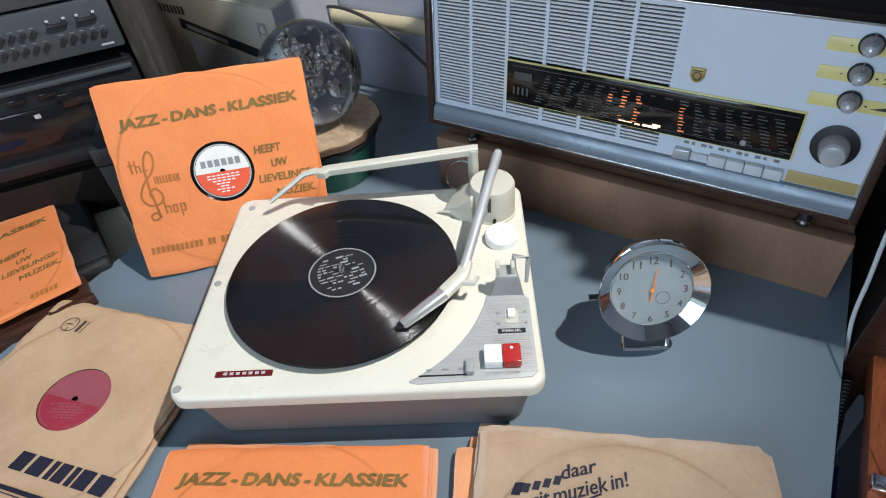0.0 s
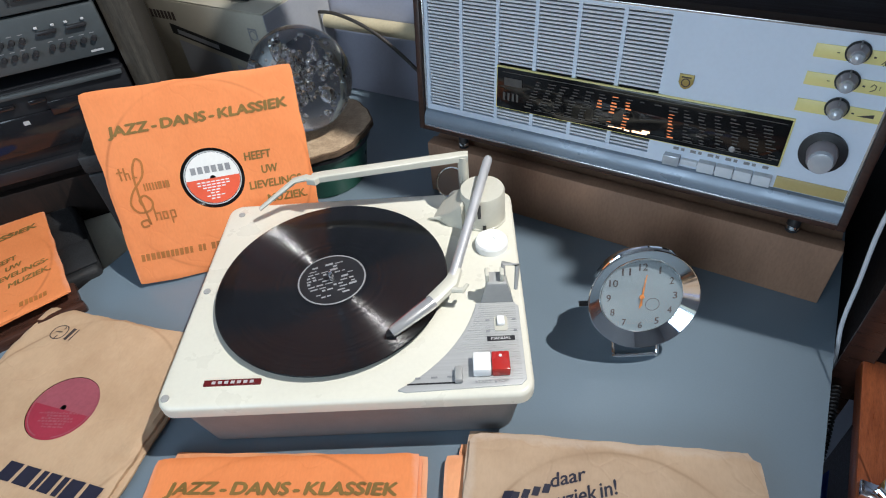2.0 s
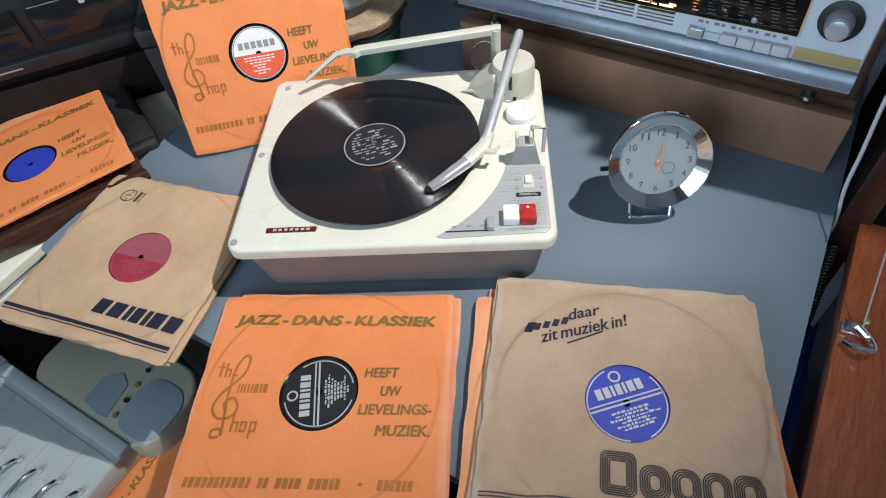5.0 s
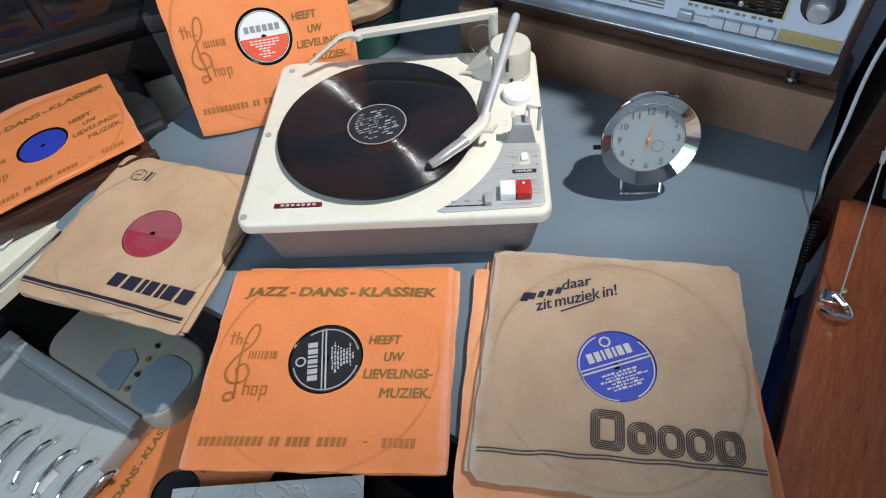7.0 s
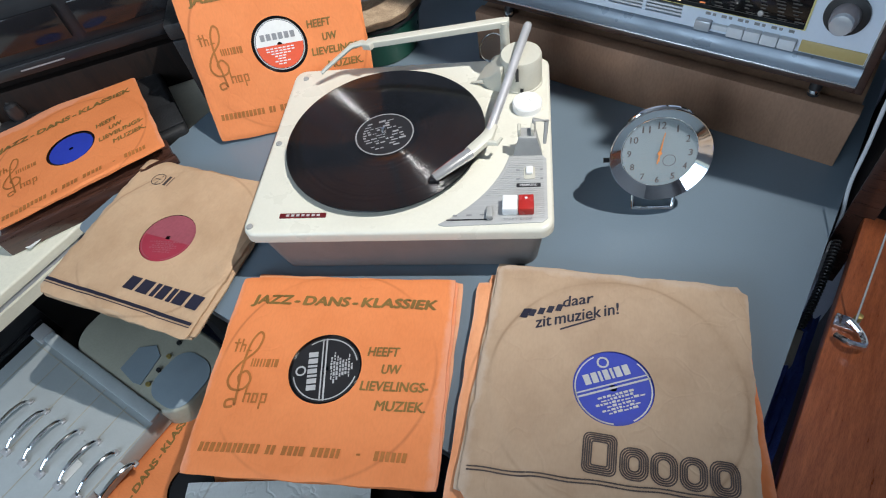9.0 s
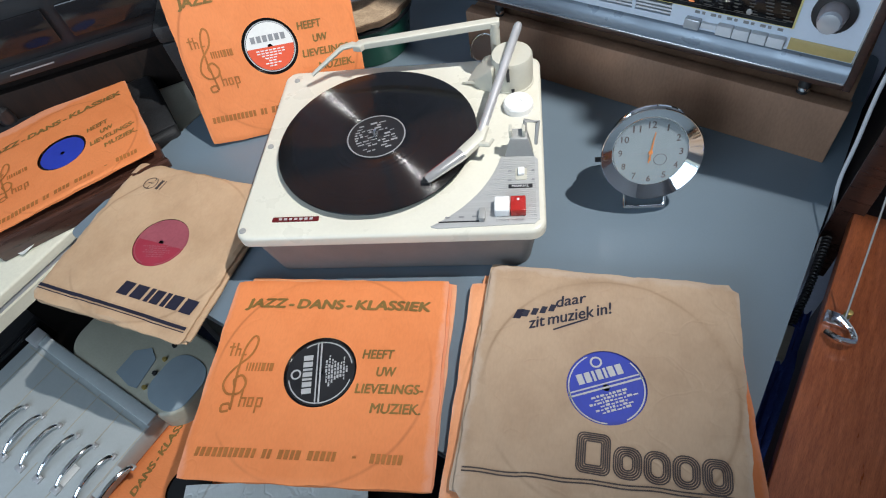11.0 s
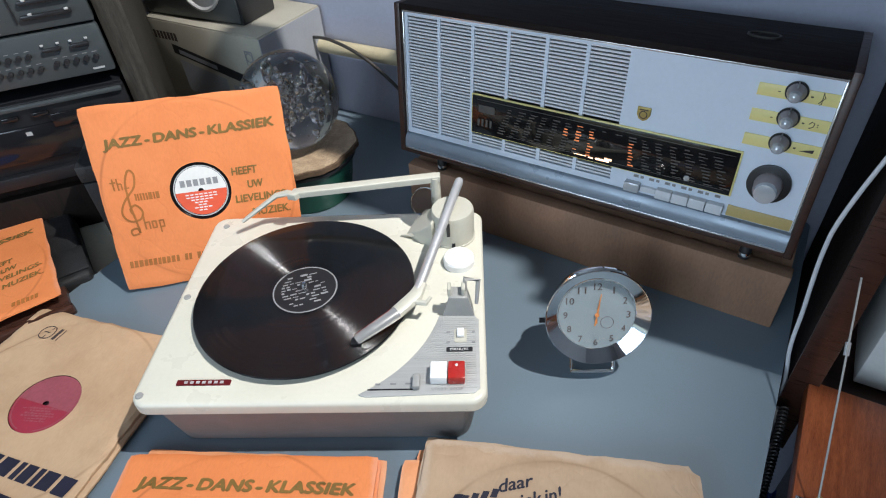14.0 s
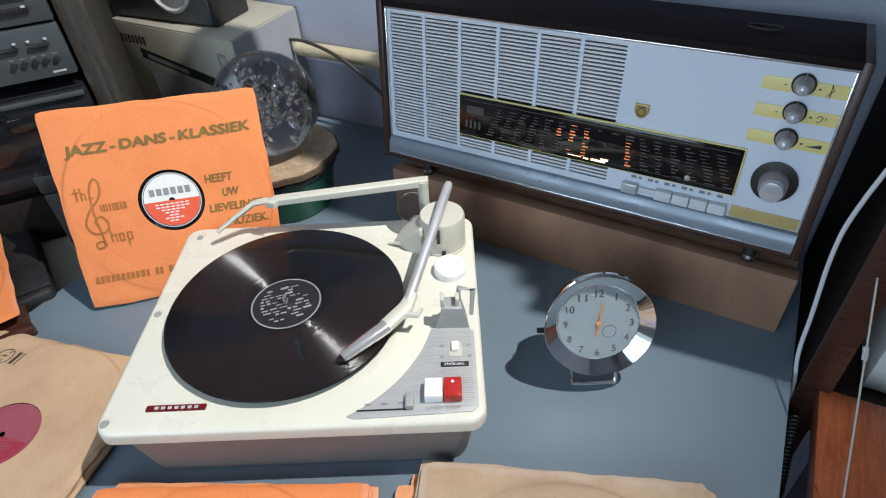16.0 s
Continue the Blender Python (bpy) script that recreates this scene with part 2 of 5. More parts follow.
LAB_RED = surface("maroon_label_paper", (0.33, 0.03, 0.055), 0.5, vary=0.1, bump=0.0)
LAB_MAUVE = surface("mauve_label_paper", (0.34, 0.085, 0.11), 0.5, vary=0.15, bump=0.0)
LAB_SCARLET = surface("scarlet_label_paper", (0.75, 0.10, 0.04), 0.5, vary=0.08, bump=0.0)
LAB_WHITE = surface("white_label_paper", (0.78, 0.77, 0.74), 0.5, vary=0.05, bump=0.0)
LAB_BLACK = surface("black_label_paper", (0.015, 0.015, 0.017), 0.45, vary=0.1, bump=0.0)
INK_SILVER = surface("silver_ink", (0.52, 0.52, 0.52), 0.45, metal=0.2, vary=0.1, bump=0.0)
INK_GREY = surface("grey_ink", (0.30, 0.30, 0.31), 0.5, vary=0.2, bump=0.0)
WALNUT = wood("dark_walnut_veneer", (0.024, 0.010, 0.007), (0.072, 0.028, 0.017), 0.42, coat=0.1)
# darker walnut: the shade on radio top and lid is put into its colour
SHADED_WALNUT = wood("shaded_walnut", (0.006, 0.004, 0.004), (0.016, 0.008, 0.006), 0.7, coat=0.0, spec=0.2)
MAHOG = wood("red_mahogany_veneer", (0.29, 0.070, 0.023), (0.52, 0.142, 0.048), 0.34, along=(26, 2.4, 26), coat=0.3)
BOARD = surface("raw_brown_board", (0.33, 0.19, 0.120), 0.62, vary=0.2, scale=7, fine=120, stretch=(3, 1, 1), bump=0.04, dirt=(0.22, 0.125, 0.08))
# lighter, greyer wood for the right-hand rack side alone
RACKSIDE = wood("grey_brown_rack_side", (0.030, 0.028, 0.024), (0.075, 0.066, 0.054), 0.7, along=(20, 20, 2), coat=0.0, spec=0.2)
RACKWOOD = wood("dark_rack_wood", (0.007, 0.0055, 0.005), (0.021, 0.013, 0.010), 0.66, along=(20, 20, 2), coat=0.0, spec=0.2)
TRAYWOOD = wood("brown_lacquered_wood", (0.038, 0.017, 0.012), (0.08, 0.032, 0.021), 0.3, coat=0.4)
SLICE = wood("sawn_wood_slice", (0.36, 0.25, 0.16), (0.6, 0.45, 0.3), 0.75, along=(9, 9, 9), coat=0.0)
BARK = surface("rough_bark", (0.12, 0.075, 0.045), 0.9, vary=0.4, scale=40, bump=0.8)
SPKBODY = surface("aged_cream_plastic", (0.40, 0.39, 0.31), 0.5, vary=0.08, dirt=(0.3, 0.28, 0.2))
GREEN = surface("green_enamel", (0.012, 0.085, 0.055), 0.35, vary=0.12, bump=0.02)
PANEL = surface("lavender_grey_panel", (0.69, 0.76, 0.86), 0.42, vary=0.03, scale=5, bump=0.02)
SLAT = surface("pale_grille_slats", (0.69, 0.71, 0.74), 0.45, vary=0.05)
YELLOW = surface("yellow_plastic_strip", (0.86, 0.75, 0.30), 0.4, vary=0.05, bump=0.0)
INLAY = surface("ochre_inlay", (0.55, 0.42, 0.17), 0.4, vary=0.08)
GOLD = surface("aged_gold", (0.48, 0.36, 0.12), 0.4, metal=0.6, vary=0.15)
KNOB = surface("mauve_grey_knob", (0.31, 0.275, 0.29), 0.35, vary=0.05)
KNOB_TIP = surface("clear_grey_knob_cap", (0.55, 0.57, 0.60), 0.2, metal=0.3, vary=0.04, bump=0.0)
DIALGLASS = surface("black_dial_glass", (0.010, 0.009, 0.009), 0.08, vary=0.2, bump=0.0)
DIALTXT = surface("dim_dial_print", (0.095, 0.085, 0.075), 0.5, vary=0.3, bump=0.0)
DIALGLOW = glow("lit_dial_print", (1.0, 0.30, 0.10), 0.36)
DIALHOT = glow("lit_dial_pointer", (1.0, 0.62, 0.38), 2.4)
CLOCKFACE = surface("silver_blue_clock_face", (0.21, 0.245, 0.26), 0.45, vary=0.05, bump=0.0)
COPPER = surface("orange_clock_hand", (0.62, 0.22, 0.06), 0.4, vary=0.1, bump=0.0)
CLEAR = glass("clear_glass")
THINPLASTIC = glass("clear_plastic", (0.95, 0.96, 0.97), 0.02)
CRACKLE = glass("crackled_glass", (0.96, 0.97, 0.97), 0.015, 1.45, True)
WALL = surface("blue_grey_wall_paint", (0.40, 0.42, 0.52), 0.8, vary=0.08, scale=3, fine=160, bump=0.12, dirt=(0.33, 0.34, 0.42))
WALLP = surface("pale_room_paint", (0.52, 0.52, 0.53), 0.85, vary=0.06, scale=2)
FLOORM = surface("dark_blue_carpet", (0.035, 0.045, 0.085), 0.9, vary=0.3, scale=20, bump=0.5)
PIPE = surface("cream_pipe_paint", (0.58, 0.50, 0.33), 0.5, vary=0.1, dirt=(0.35, 0.28, 0.18))
CABLE_W = surface("white_cable", (0.74, 0.75, 0.78), 0.4, vary=0.05)
CABLE_D = surface("dark_cable", (0.04, 0.035, 0.03), 0.5, vary=0.2)
CARD = surface("printed_white_carton", (0.44, 0.41, 0.335), 0.55, vary=0.06, dirt=(0.34, 0.31, 0.25))
CARD_GREY = surface("grey_printed_carton", (0.33, 0.34, 0.37), 0.55, vary=0.06)
STEEL_BLUE = surface("pale_blue_grey_enamel", (0.42, 0.455, 0.46), 0.4, vary=0.05, dirt=(0.34, 0.37, 0.375))
SILVERHIFI = surface("dark_silver_hifi_panel", (0.074, 0.086, 0.092), 0.45, metal=0.3, vary=0.05)
HIFIBLACK = surface("black_hifi_panel", (0.011, 0.0115, 0.014), 0.4, vary=0.15)
LCD = surface("blue_black_display", (0.012, 0.02, 0.045), 0.15, vary=0.2, bump=0.0)
GREYMESH = surface("blue_grey_speaker_cloth", (0.25, 0.31, 0.35), 0.7, vary=0.08, fine=900, bump=0.3)
NAVY = surface("navy_fabric", (0.04, 0.075, 0.30), 0.85, vary=0.3, scale=30, bump=0.5)
SHEET = paper("white_crumpled_paper", (0.78, 0.78, 0.75), (0.66, 0.66, 0.62), crease=0.5)


# ---- mesh helpers ----
def finish(ob, smooth=True, angle=35):
    if smooth:
        me = ob.data
        for p in me.polygons:
            p.use_smooth = True
        me.set_sharp_from_angle(angle=radians(angle))
    return ob


def part(name, bm, material, parent=None, label="", m=None, smooth=True):
    """Links a bmesh as one mesh object, under a thing or a part."""
    me = bpy.data.meshes.new(name)
    bm.normal_update()
    bm.to_mesh(me)
    bm.free()
    for mt in material if isinstance(material, (list, tuple)) else (material,):
        me.materials.append(mt)
    ob = new(name, me)
    if parent:
        ob.parent = parent
    if m is not None:
        ob.matrix_basis = m
    if label:
        tagged(ob, label)
    return finish(ob, smooth)


def thing(name, m, label, category, group="", kind=""):
    ob = new(name)
    ob.matrix_basis = m
    ob.empty_display_size = 0.02
    return tagged(ob, label, category, group, kind)


def box(sx, sy, sz, at=(0, 0, 0), bevel=0.0, seg=2, bm=None, rot=None):
    """A box whose base is centred on at."""
    own = bmesh.new()
    bmesh.ops.create_cube(own, size=1)
    bmesh.ops.scale(own, vec=(sx, sy, sz), verts=own.verts)
    if bevel:
        bmesh.ops.bevel(own, geom=own.edges[:], offset=bevel, segments=seg, affect="EDGES", profile=0.5)
    mt = Matrix.Translation(Vector(at) + Vector((0, 0, sz / 2)))
    if rot is not None:
        mt = Matrix.Translation(Vector(at)) @ rot @ Matrix.Translation((0, 0, sz / 2))
    bmesh.ops.transform(own, matrix=mt, verts=own.verts)
    return merge(own, bm)


def merge(own, bm):
    if bm is None:
        return own
    me = bpy.data.meshes.new("tmp")
    own.to_mesh(me)
    own.free()
    bm.from_mesh(me)
    bpy.data.meshes.remove(me)
    return bm


def lathe(profile, seg=48, m=None, bm=None, cap=True):
    """Turns (radius, height) pairs round z."""
    own = bmesh.new()
    rings = []
    for r, z in profile:
        if r < 1e-6:
            rings.append([own.verts.new((0, 0, z))])
        else:
            rings.append([own.verts.new((r * math.cos(2 * math.pi * k / seg), r * math.sin(2 * math.pi * k / seg), z)) for k in range(seg)])
    for a, b in zip(rings, rings[1:]):
        for k in range(seg):
            j = (k + 1) % seg
            if len(a) == 1 and len(b) > 1:
                own.faces.new((a[0], b[k], b[j]))
            elif len(b) == 1 and len(a) > 1:
                own.faces.new((a[k], a[j], b[0]))
            elif len(a) > 1:
                own.faces.new((a[k], a[j], b[j], b[k]))
    if cap:
        for ring, flip in ((rings[0], True), (rings[-1], False)):
            if len(ring) > 1:
                own.faces.new(ring[::-1] if flip else ring)
    bmesh.ops.recalc_face_normals(own, faces=own.faces)
    if m is not None:
        bmesh.ops.transform(own, matrix=m, verts=own.verts)
    return merge(own, bm)


def smooth_path(pts, steps=6):
    """A round line through the points (Catmull-Rom)."""
    pts = [Vector(p) for p in pts]
    out = []
    for i in range(len(pts) - 1):
        p0, p1, p2, p3 = pts[max(i - 1, 0)], pts[i], pts[i + 1], pts[min(i + 2, len(pts) - 1)]
        for k in range(steps):
            t = k / steps
            out.append(0.5 * (2 * p1 + (p2 - p0) * t + (2 * p0 - 5 * p1 + 4 * p2 - p3) * t * t + (3 * p1 - p0 - 3 * p2 + p3) * t ** 3))
    return out + [pts[-1]]


def tube(pts, r, seg=12, bm=None, flat=1.0):
    """A rod along points; r may be one radius or one a point."""
    own = bmesh.new()
    pts = [Vector(p) for p in pts]
    rings, side = [], None
    for i, p in enumerate(pts):
        d = (pts[min(i + 1, len(pts) - 1)] - pts[max(i - 1, 0)]).normalized()
        if side is None:
            side = d.cross(Vector((0, 0, 1)))
            if side.length < 1e-3:
                side = Vector((1, 0, 0))
        side = (side - d * side.dot(d)).normalized()
        up = side.cross(d).normalized()
        rr = r[i] if isinstance(r, (list, tuple)) else r
        rings.append([own.verts.new(p + side * rr * math.cos(2 * math.pi * k / seg) + up * rr * flat * math.sin(2 * math.pi * k / seg)) for k in range(seg)])
    for a, b in zip(rings, rings[1:]):
        for k in range(seg):
            j = (k + 1) % seg
            own.faces.new((a[k], b[k], b[j], a[j]))
    own.faces.new(rings[0])
    own.faces.new(rings[-1][::-1])
    bmesh.ops.recalc_face_normals(own, faces=own.faces)
    return merge(own, bm)


def slab(outline, z0, z1, bevel=0.0, bm=None):
    """A flat piece with any outline, from z0 to z1."""
    own = bmesh.new()
    f = own.faces.new([own.verts.new((x, y, z0)) for x, y in outline])
    top = bmesh.ops.extrude_face_region(own, geom=[f])
    vs = [v for v in top["geom"] if isinstance(v, bmesh.types.BMVert)]
    bmesh.ops.translate(own, vec=(0, 0, z1 - z0), verts=vs)
    bmesh.ops.recalc_face_normals(own, faces=own.faces)
    if bevel:
        es = [e for e in own.edges if all(abs(v.co.z - z1) < 1e-6 for v in e.verts)]
        bmesh.ops.bevel(own, geom=es, offset=bevel, segments=3, affect="EDGES", profile=0.5)
    return merge(own, bm)


def rounded(w, h, r, n=6, cx=0.0, cy=0.0):
    pts = []
    for sx, sy, a0 in ((1, -1, -90), (1, 1, 0), (-1, 1, 90), (-1, -1, 180)):
        for k in range(n + 1):
            a = radians(a0 + 90 * k / n)
            pts.append((cx + sx * (w / 2 - r) + r * math.cos(a), cy + sy * (h / 2 - r) + r * math.sin(a)))
    return pts


def ribbon(pts, w, z=0.0, bm=None, zfun=None):
    """A printed stroke lying in the xy plane."""
    own = bm or bmesh.new()
    pts = [Vector((p[0], p[1], 0)) for p in pts]
    prev = None
    for i, p in enumerate(pts):
        d = (pts[min(i + 1, len(pts) - 1)] - pts[max(i - 1, 0)])
        d = d.normalized() if d.length > 1e-9 else Vector((1, 0, 0))
        s = Vector((-d.y, d.x, 0)) * (w / 2)
        pair = []
        for q in (p + s, p - s):
            pair.append(own.verts.new((q.x, q.y, z + (zfun(q.x, q.y) if zfun else 0))))
        if prev:
            own.faces.new((prev[1], pair[1], pair[0], prev[0]))
        prev = pair
    return own


def bars(rects, z=0.0, bm=None, zfun=None, slant=0.0):
    """Printed bars: (x, y, width, height), each from its lower left corner."""
    own = bm or bmesh.new()
    for x, y, w, h in rects:
        c = [(x, y), (x + w, y), (x + w + slant * h, y + h), (x + slant * h, y + h)]
        own.faces.new([own.verts.new((a, b, z + (zfun(a, b) if zfun else 0))) for a, b in c])
    return own


def lettering(text, x, y, w, h, z=0.0, zfun=None, shear=0.0, bold=0.0, bm=None, turn=0.0):
    """Words in the built-in font, fitted to a width and a height, from their lower left corner."""
    cu = bpy.data.curves.new("tmp", "FONT")
    cu.body, cu.shear, cu.resolution_u, cu.space_word = text, shear, 3, 0.6
    ob = bpy.data.objects.new("tmp", cu)
    scene.collection.objects.link(ob)
    dg = bpy.context.evaluated_depsgraph_get()
    me = bpy.data.meshes.new_from_object(ob.evaluated_get(dg))
    bpy.data.objects.remove(ob)
    bpy.data.curves.remove(cu)
    own = bmesh.new()
    own.from_mesh(me)
    bpy.data.meshes.remove(me)
    xs, ys = [v.co.x for v in own.verts], [v.co.y for v in own.verts]
    x0, x1, y0, y1 = min(xs), max(xs), min(ys), max(ys)
    ct, st = math.cos(turn), math.sin(turn)
    for v in own.verts:
        a, b = (v.co.x - x0) / (x1 - x0) * w, (v.co.y - y0) / (y1 - y0) * h
        px, py = x + a * ct - b * st, y + a * st + b * ct
        v.co = (px, py, z + (zfun(px, py) if zfun else 0))
    if bold:
        again = own.copy()
        d = bold * 0.42
        for i, (dx, dy) in enumerate(((d, 0), (-d, 0), (0, d * 0.7), (0, -d * 0.7))):
            more = again.copy()
            bmesh.ops.translate(more, vec=(dx, dy, 0.00002 * (i + 1)), verts=more.verts)
            merge(more, own)
        again.free()
    return merge(own, bm)


# ---- the room ----
def wall(name, u0, u1, v0, v1, z0, z1, material, label):
    ob = part(name, box(u1 - u0, v1 - v0, z1 - z0), material, None, "", room((u0 + u1) / 2, (v0 + v1) / 2, z0), False)
    return tagged(ob, label, "wall", kind="structure")


FLOOR_Z = -0.75
tagged(part("floor", box(3.9, 2.85, 0.08), FLOORM, None, "", room(0.25, -0.72, FLOOR_Z - 0.08), False), "dark blue carpeted floor under the desk", "floor", kind="structure")
wall("wall_back", -1.7, 2.2, 0.63, 0.73, FLOOR_Z, 1.8, WALL, "blue-grey painted plaster wall behind the desk")
wall("wall_left", -1.7, -1.6, -2.05, 0.63, FLOOR_Z, 1.8, WALLP, "plain pale painted side wall")
wall("wall_right", 2.1, 2.2, -2.05, 0.63, FLOOR_Z, 1.8, WALLP, "plain pale painted side wall")
front = part("wall_front", box(3.9, 0.1, 0.95, (0, 0, 0)), WALLP, None, "", room(0.25, -2.1, FLOOR_Z), False)
tagged(front, "plain pale wall with a wide window opening", "wall", kind="structure")
wall("wall_front_above", -1.7, 2.2, -2.15, -2.05, 1.55, 1.8, WALLP, "plain pale wall above the window")
wall("wall_front_side", -1.7, -1.0, -2.15, -2.05, 0.2, 1.55, WALLP, "plain pale wall beside the window")
wall("wall_front_end", 0.6, 2.2, -2.15, -2.05, 0.2, 1.55, WALLP, "plain pale wall beside the window")
tagged(part("ceiling", box(3.9, 2.88, 0.08), WALLP, None, "", room(0.25, -0.71, 1.8), False), "plain pale ceiling", "ceiling", kind="structure")

# unseen board added overhead, cut to shade the radio, plinth and desk back
shade_outline = [(0.155, 0.3640), (0.498, 0.3595), (0.499, 0.3472), (0.66, 0.3378), (1.25, 0.3378), (1.25, 0.625), (0.295, 0.625), (0.295, 0.432), (0.155, 0.432)]
tagged(part("shade_board", slab(shade_outline, 0.90, 0.925), WALLP, None, "", room(0, 0), False), "unseen board overhead, added to shade the radio and the desk's back", "shelf", kind="structure")
pipe_bm = tube([(-0.95, 0, 0), (0.35, 0, 0.012)], 0.013, 16)
tagged(part("heating_pipe", pipe_bm, PIPE, None, "", room(0, 0.612, 0.135)), "cream painted pipe running along the wall", "pipe", kind="structure")
wire = tube(smooth_path([(-0.45, 0, 0.02), (-0.38, -0.012, 0.03), (-0.3, -0.014, 0.005), (-0.22, -0.01, -0.06), (-0.15, -0.012, -0.13)]), 0.003, 8)
tagged(part("wall_wire", wire, CABLE_D, None, "", room(0, 0.6, 0.135)), "thin dark wire drooping over the pipe", "cable")

# ---- desk ----
desk = thing("desk", room(-0.014, 0.24, 0), "grey-blue laminate desk with a dark edge", "desk")
part("top", slab(rounded(0.888, 0.78, 0.012), -0.004, 0.0), DESK, desk, "grey-blue laminate surface")
part("board", slab(rounded(0.886, 0.778, 0.012), -0.026, -0.0041), DESK_EDGE, desk, "dark edge of the board")
for sx in (-0.40, 0.40):
    for sy in (-0.22, 0.34):
        part("leg", box(0.04, 0.04, 0.724, (sx, sy, -0.75), 0.004), DESK_EDGE, desk)

side_table = thing("side_table", room(-0.80, 0.06, 0), "cream painted side table close beside the desk", "table")
part("tabletop", slab(rounded(0.63, 1.1, 0.03), -0.036, -0.02, 0.004), CREAM_DULL, side_table)
part("apron", box(0.622, 1.09, 0.010, (0, 0, -0.0461)), CARD_GREY, side_table, "grey side under the cream top")
part("lower_rail", slab(rounded(0.632, 1.102, 0.02), -0.066, -0.0462), CREAM_DULL, side_table)
for sx in (-0.27, 0.27):
    for sy in (-0.12, 0.5):
        part("leg", box(0.05, 0.05, 0.684, (sx, sy, -0.75)), CREAM_DULL, side_table)

low_shelf = thing("low_shelf", room(-0.25, -0.47, 0), "low dark shelf in front of the desk", "shelf")
part("shelf_board", box(1.5, 0.62, 0.02, (0, 0, -0.372), 0.002), RACKWOOD, low_shelf)
for sx in (-0.73, 0.73):
    part("side_panel", box(0.02, 0.6, 0.375, (sx, 0, -0.75)), RACKWOOD, low_shelf)

# ---- record player ----
player = thing("record_player", pose(0.0148, 0.1425, 0, 0, 0, 2.0), "cream and taupe portable record player with a record on it", "record player")
W, D = 0.357, 0.298
case = bmesh.new()
lo, hi = rounded(W - 0.036, D - 0.036, 0.018), rounded(W - 0.014, D - 0.014, 0.02)
ra, rb = [case.verts.new((x, y, 0.002)) for x, y in lo], [case.verts.new((x, y, 0.078)) for x, y in hi]
for k in range(len(ra)):
    j = (k + 1) % len(ra)
    case.faces.new((ra[k], ra[j], rb[j], rb[k]))
case.faces.new(ra[::-1])
case.faces.new(rb)
part("case", case, TAUPE, player, "taupe leatherette lower case")
part("deck", slab(rounded(W, D, 0.017, 8), 0.076, 0.091, 0.005), CREAM, player, "glossy cream top plate")
part("deck_seam", slab(rounded(W - 0.004, D - 0.004, 0.016, 8), 0.0745, 0.0765), PUTTY, player)
RC = (-0.026, -0.001)
part("turntable_mat", lathe([(0, 0.0915), (0.118, 0.0915), (0.1185, 0.0985), (0, 0.0985)], 72, Matrix.Translation((RC[0], RC[1], 0))), BLACK, player, "black rubber turntable platter")
arcs = []
for k in range(15):
    a = radians(-60.5 + (-13.5 + 60.5) * k / 14)
    arcs.append((RC[0] + 0.159 * math.cos(a), RC[1] + 0.159 * math.sin(a)))
plate_out = arcs + [(0.1645, -0.0365), (0.1715, -0.045), (0.1715, -0.1335), (0.166, -0.139), (0.060, -0.1425), (0.0535, -0.1405)]
part("control_plate", slab(plate_out, 0.091, 0.0926, 0.0005), SILVER, player, "ribbed silver control plate")
ribs = bmesh.new()
for k in range(34):
    y = -0.133 + k * 0.0028
    dx = 0.159 ** 2 - (y - RC[1]) ** 2
    x0 = max(RC[0] + math.sqrt(dx) + 0.004 if dx > 0 else 0.07, 0.128 if y < -0.1 else 0.0)
    box(0.168 - x0, 0.0009, 0.0006, ((0.168 + x0) / 2, y, 0.0924), bm=ribs)
part("ribs", ribs, SILVER, player)
for x, mt, lb in ((0.131, WHITE_PL, "white start button"), (0.1485, RED_PL, "red stop button")):
    part("push_button", box(0.0168, 0.021, 0.011, (x, -0.119, 0.0926), 0.0015), mt, player, lb)
part("button_dot", lathe([(0, 0), (0.0016, 0), (0.0014, 0.0005), (0, 0.0006)], 14, Matrix.Translation((0.1485, -0.114, 0.1036))), WHITE_PL, player)
prints = lettering("START", 0.124, -0.1365, 0.015, 0.0030, 0.0935)
lettering("STOP", 0.142, -0.1365, 0.013, 0.0030, 0.0935, bm=prints)
part("button_lettering", prints, INK_GREY, player)
part("switch_frame", slab(rounded(0.013, 0.018, 0.002, 4, 0.152, -0.068), 0.0926, 0.0938), PUTTY, player)
part("switch_lever", box(0.0075, 0.011, 0.004, (0.152, -0.066, 0.0938), 0.001), WHITE_PL, player, "small white switch lever")
part("switch_plate", slab(rounded(0.027, 0.0055, 0.0006, 3, 0.151, -0.086), 0.0926, 0.0934), BLACK, player)
part("switch_lettering", lettering("MANUAL", 0.1415, -0.0878, 0.019, 0.0034, 0.0937), WHITE_PL, player)
for r in ((0.137, -0.064, 0.004, 0.002), (0.137, -0.078, 0.004, 0.002), (0.164, -0.064, 0.003, 0.002), (0.164, -0.078, 0.003, 0.002)):
    part("switch_mark", bars([r], 0.0938), INK_GREY, player)
part("slider_slot", box(0.048, 0.0016, 0.0006, (0.085, -0.1345, 0.0924)), BLACK, player)
part("slider_marks", bars([(0.068, -0.1295, 0.005, 0.002), (0.083, -0.1293, 0.006, 0.002), (0.098, -0.129, 0.006, 0.002)], 0.0934), INK_GREY, player)
part("slider_knob", box(0.0075, 0.016, 0.007, (0.109, -0.128, 0.0926), 0.0015), GREY_PL, player, "grey slider knob")
part("badge", slab(rounded(0.056, 0.0066, 0.0008, 3, -0.108, -0.1225), 0.091, 0.0922), BADGE, player, "dark red name badge with pale marks")
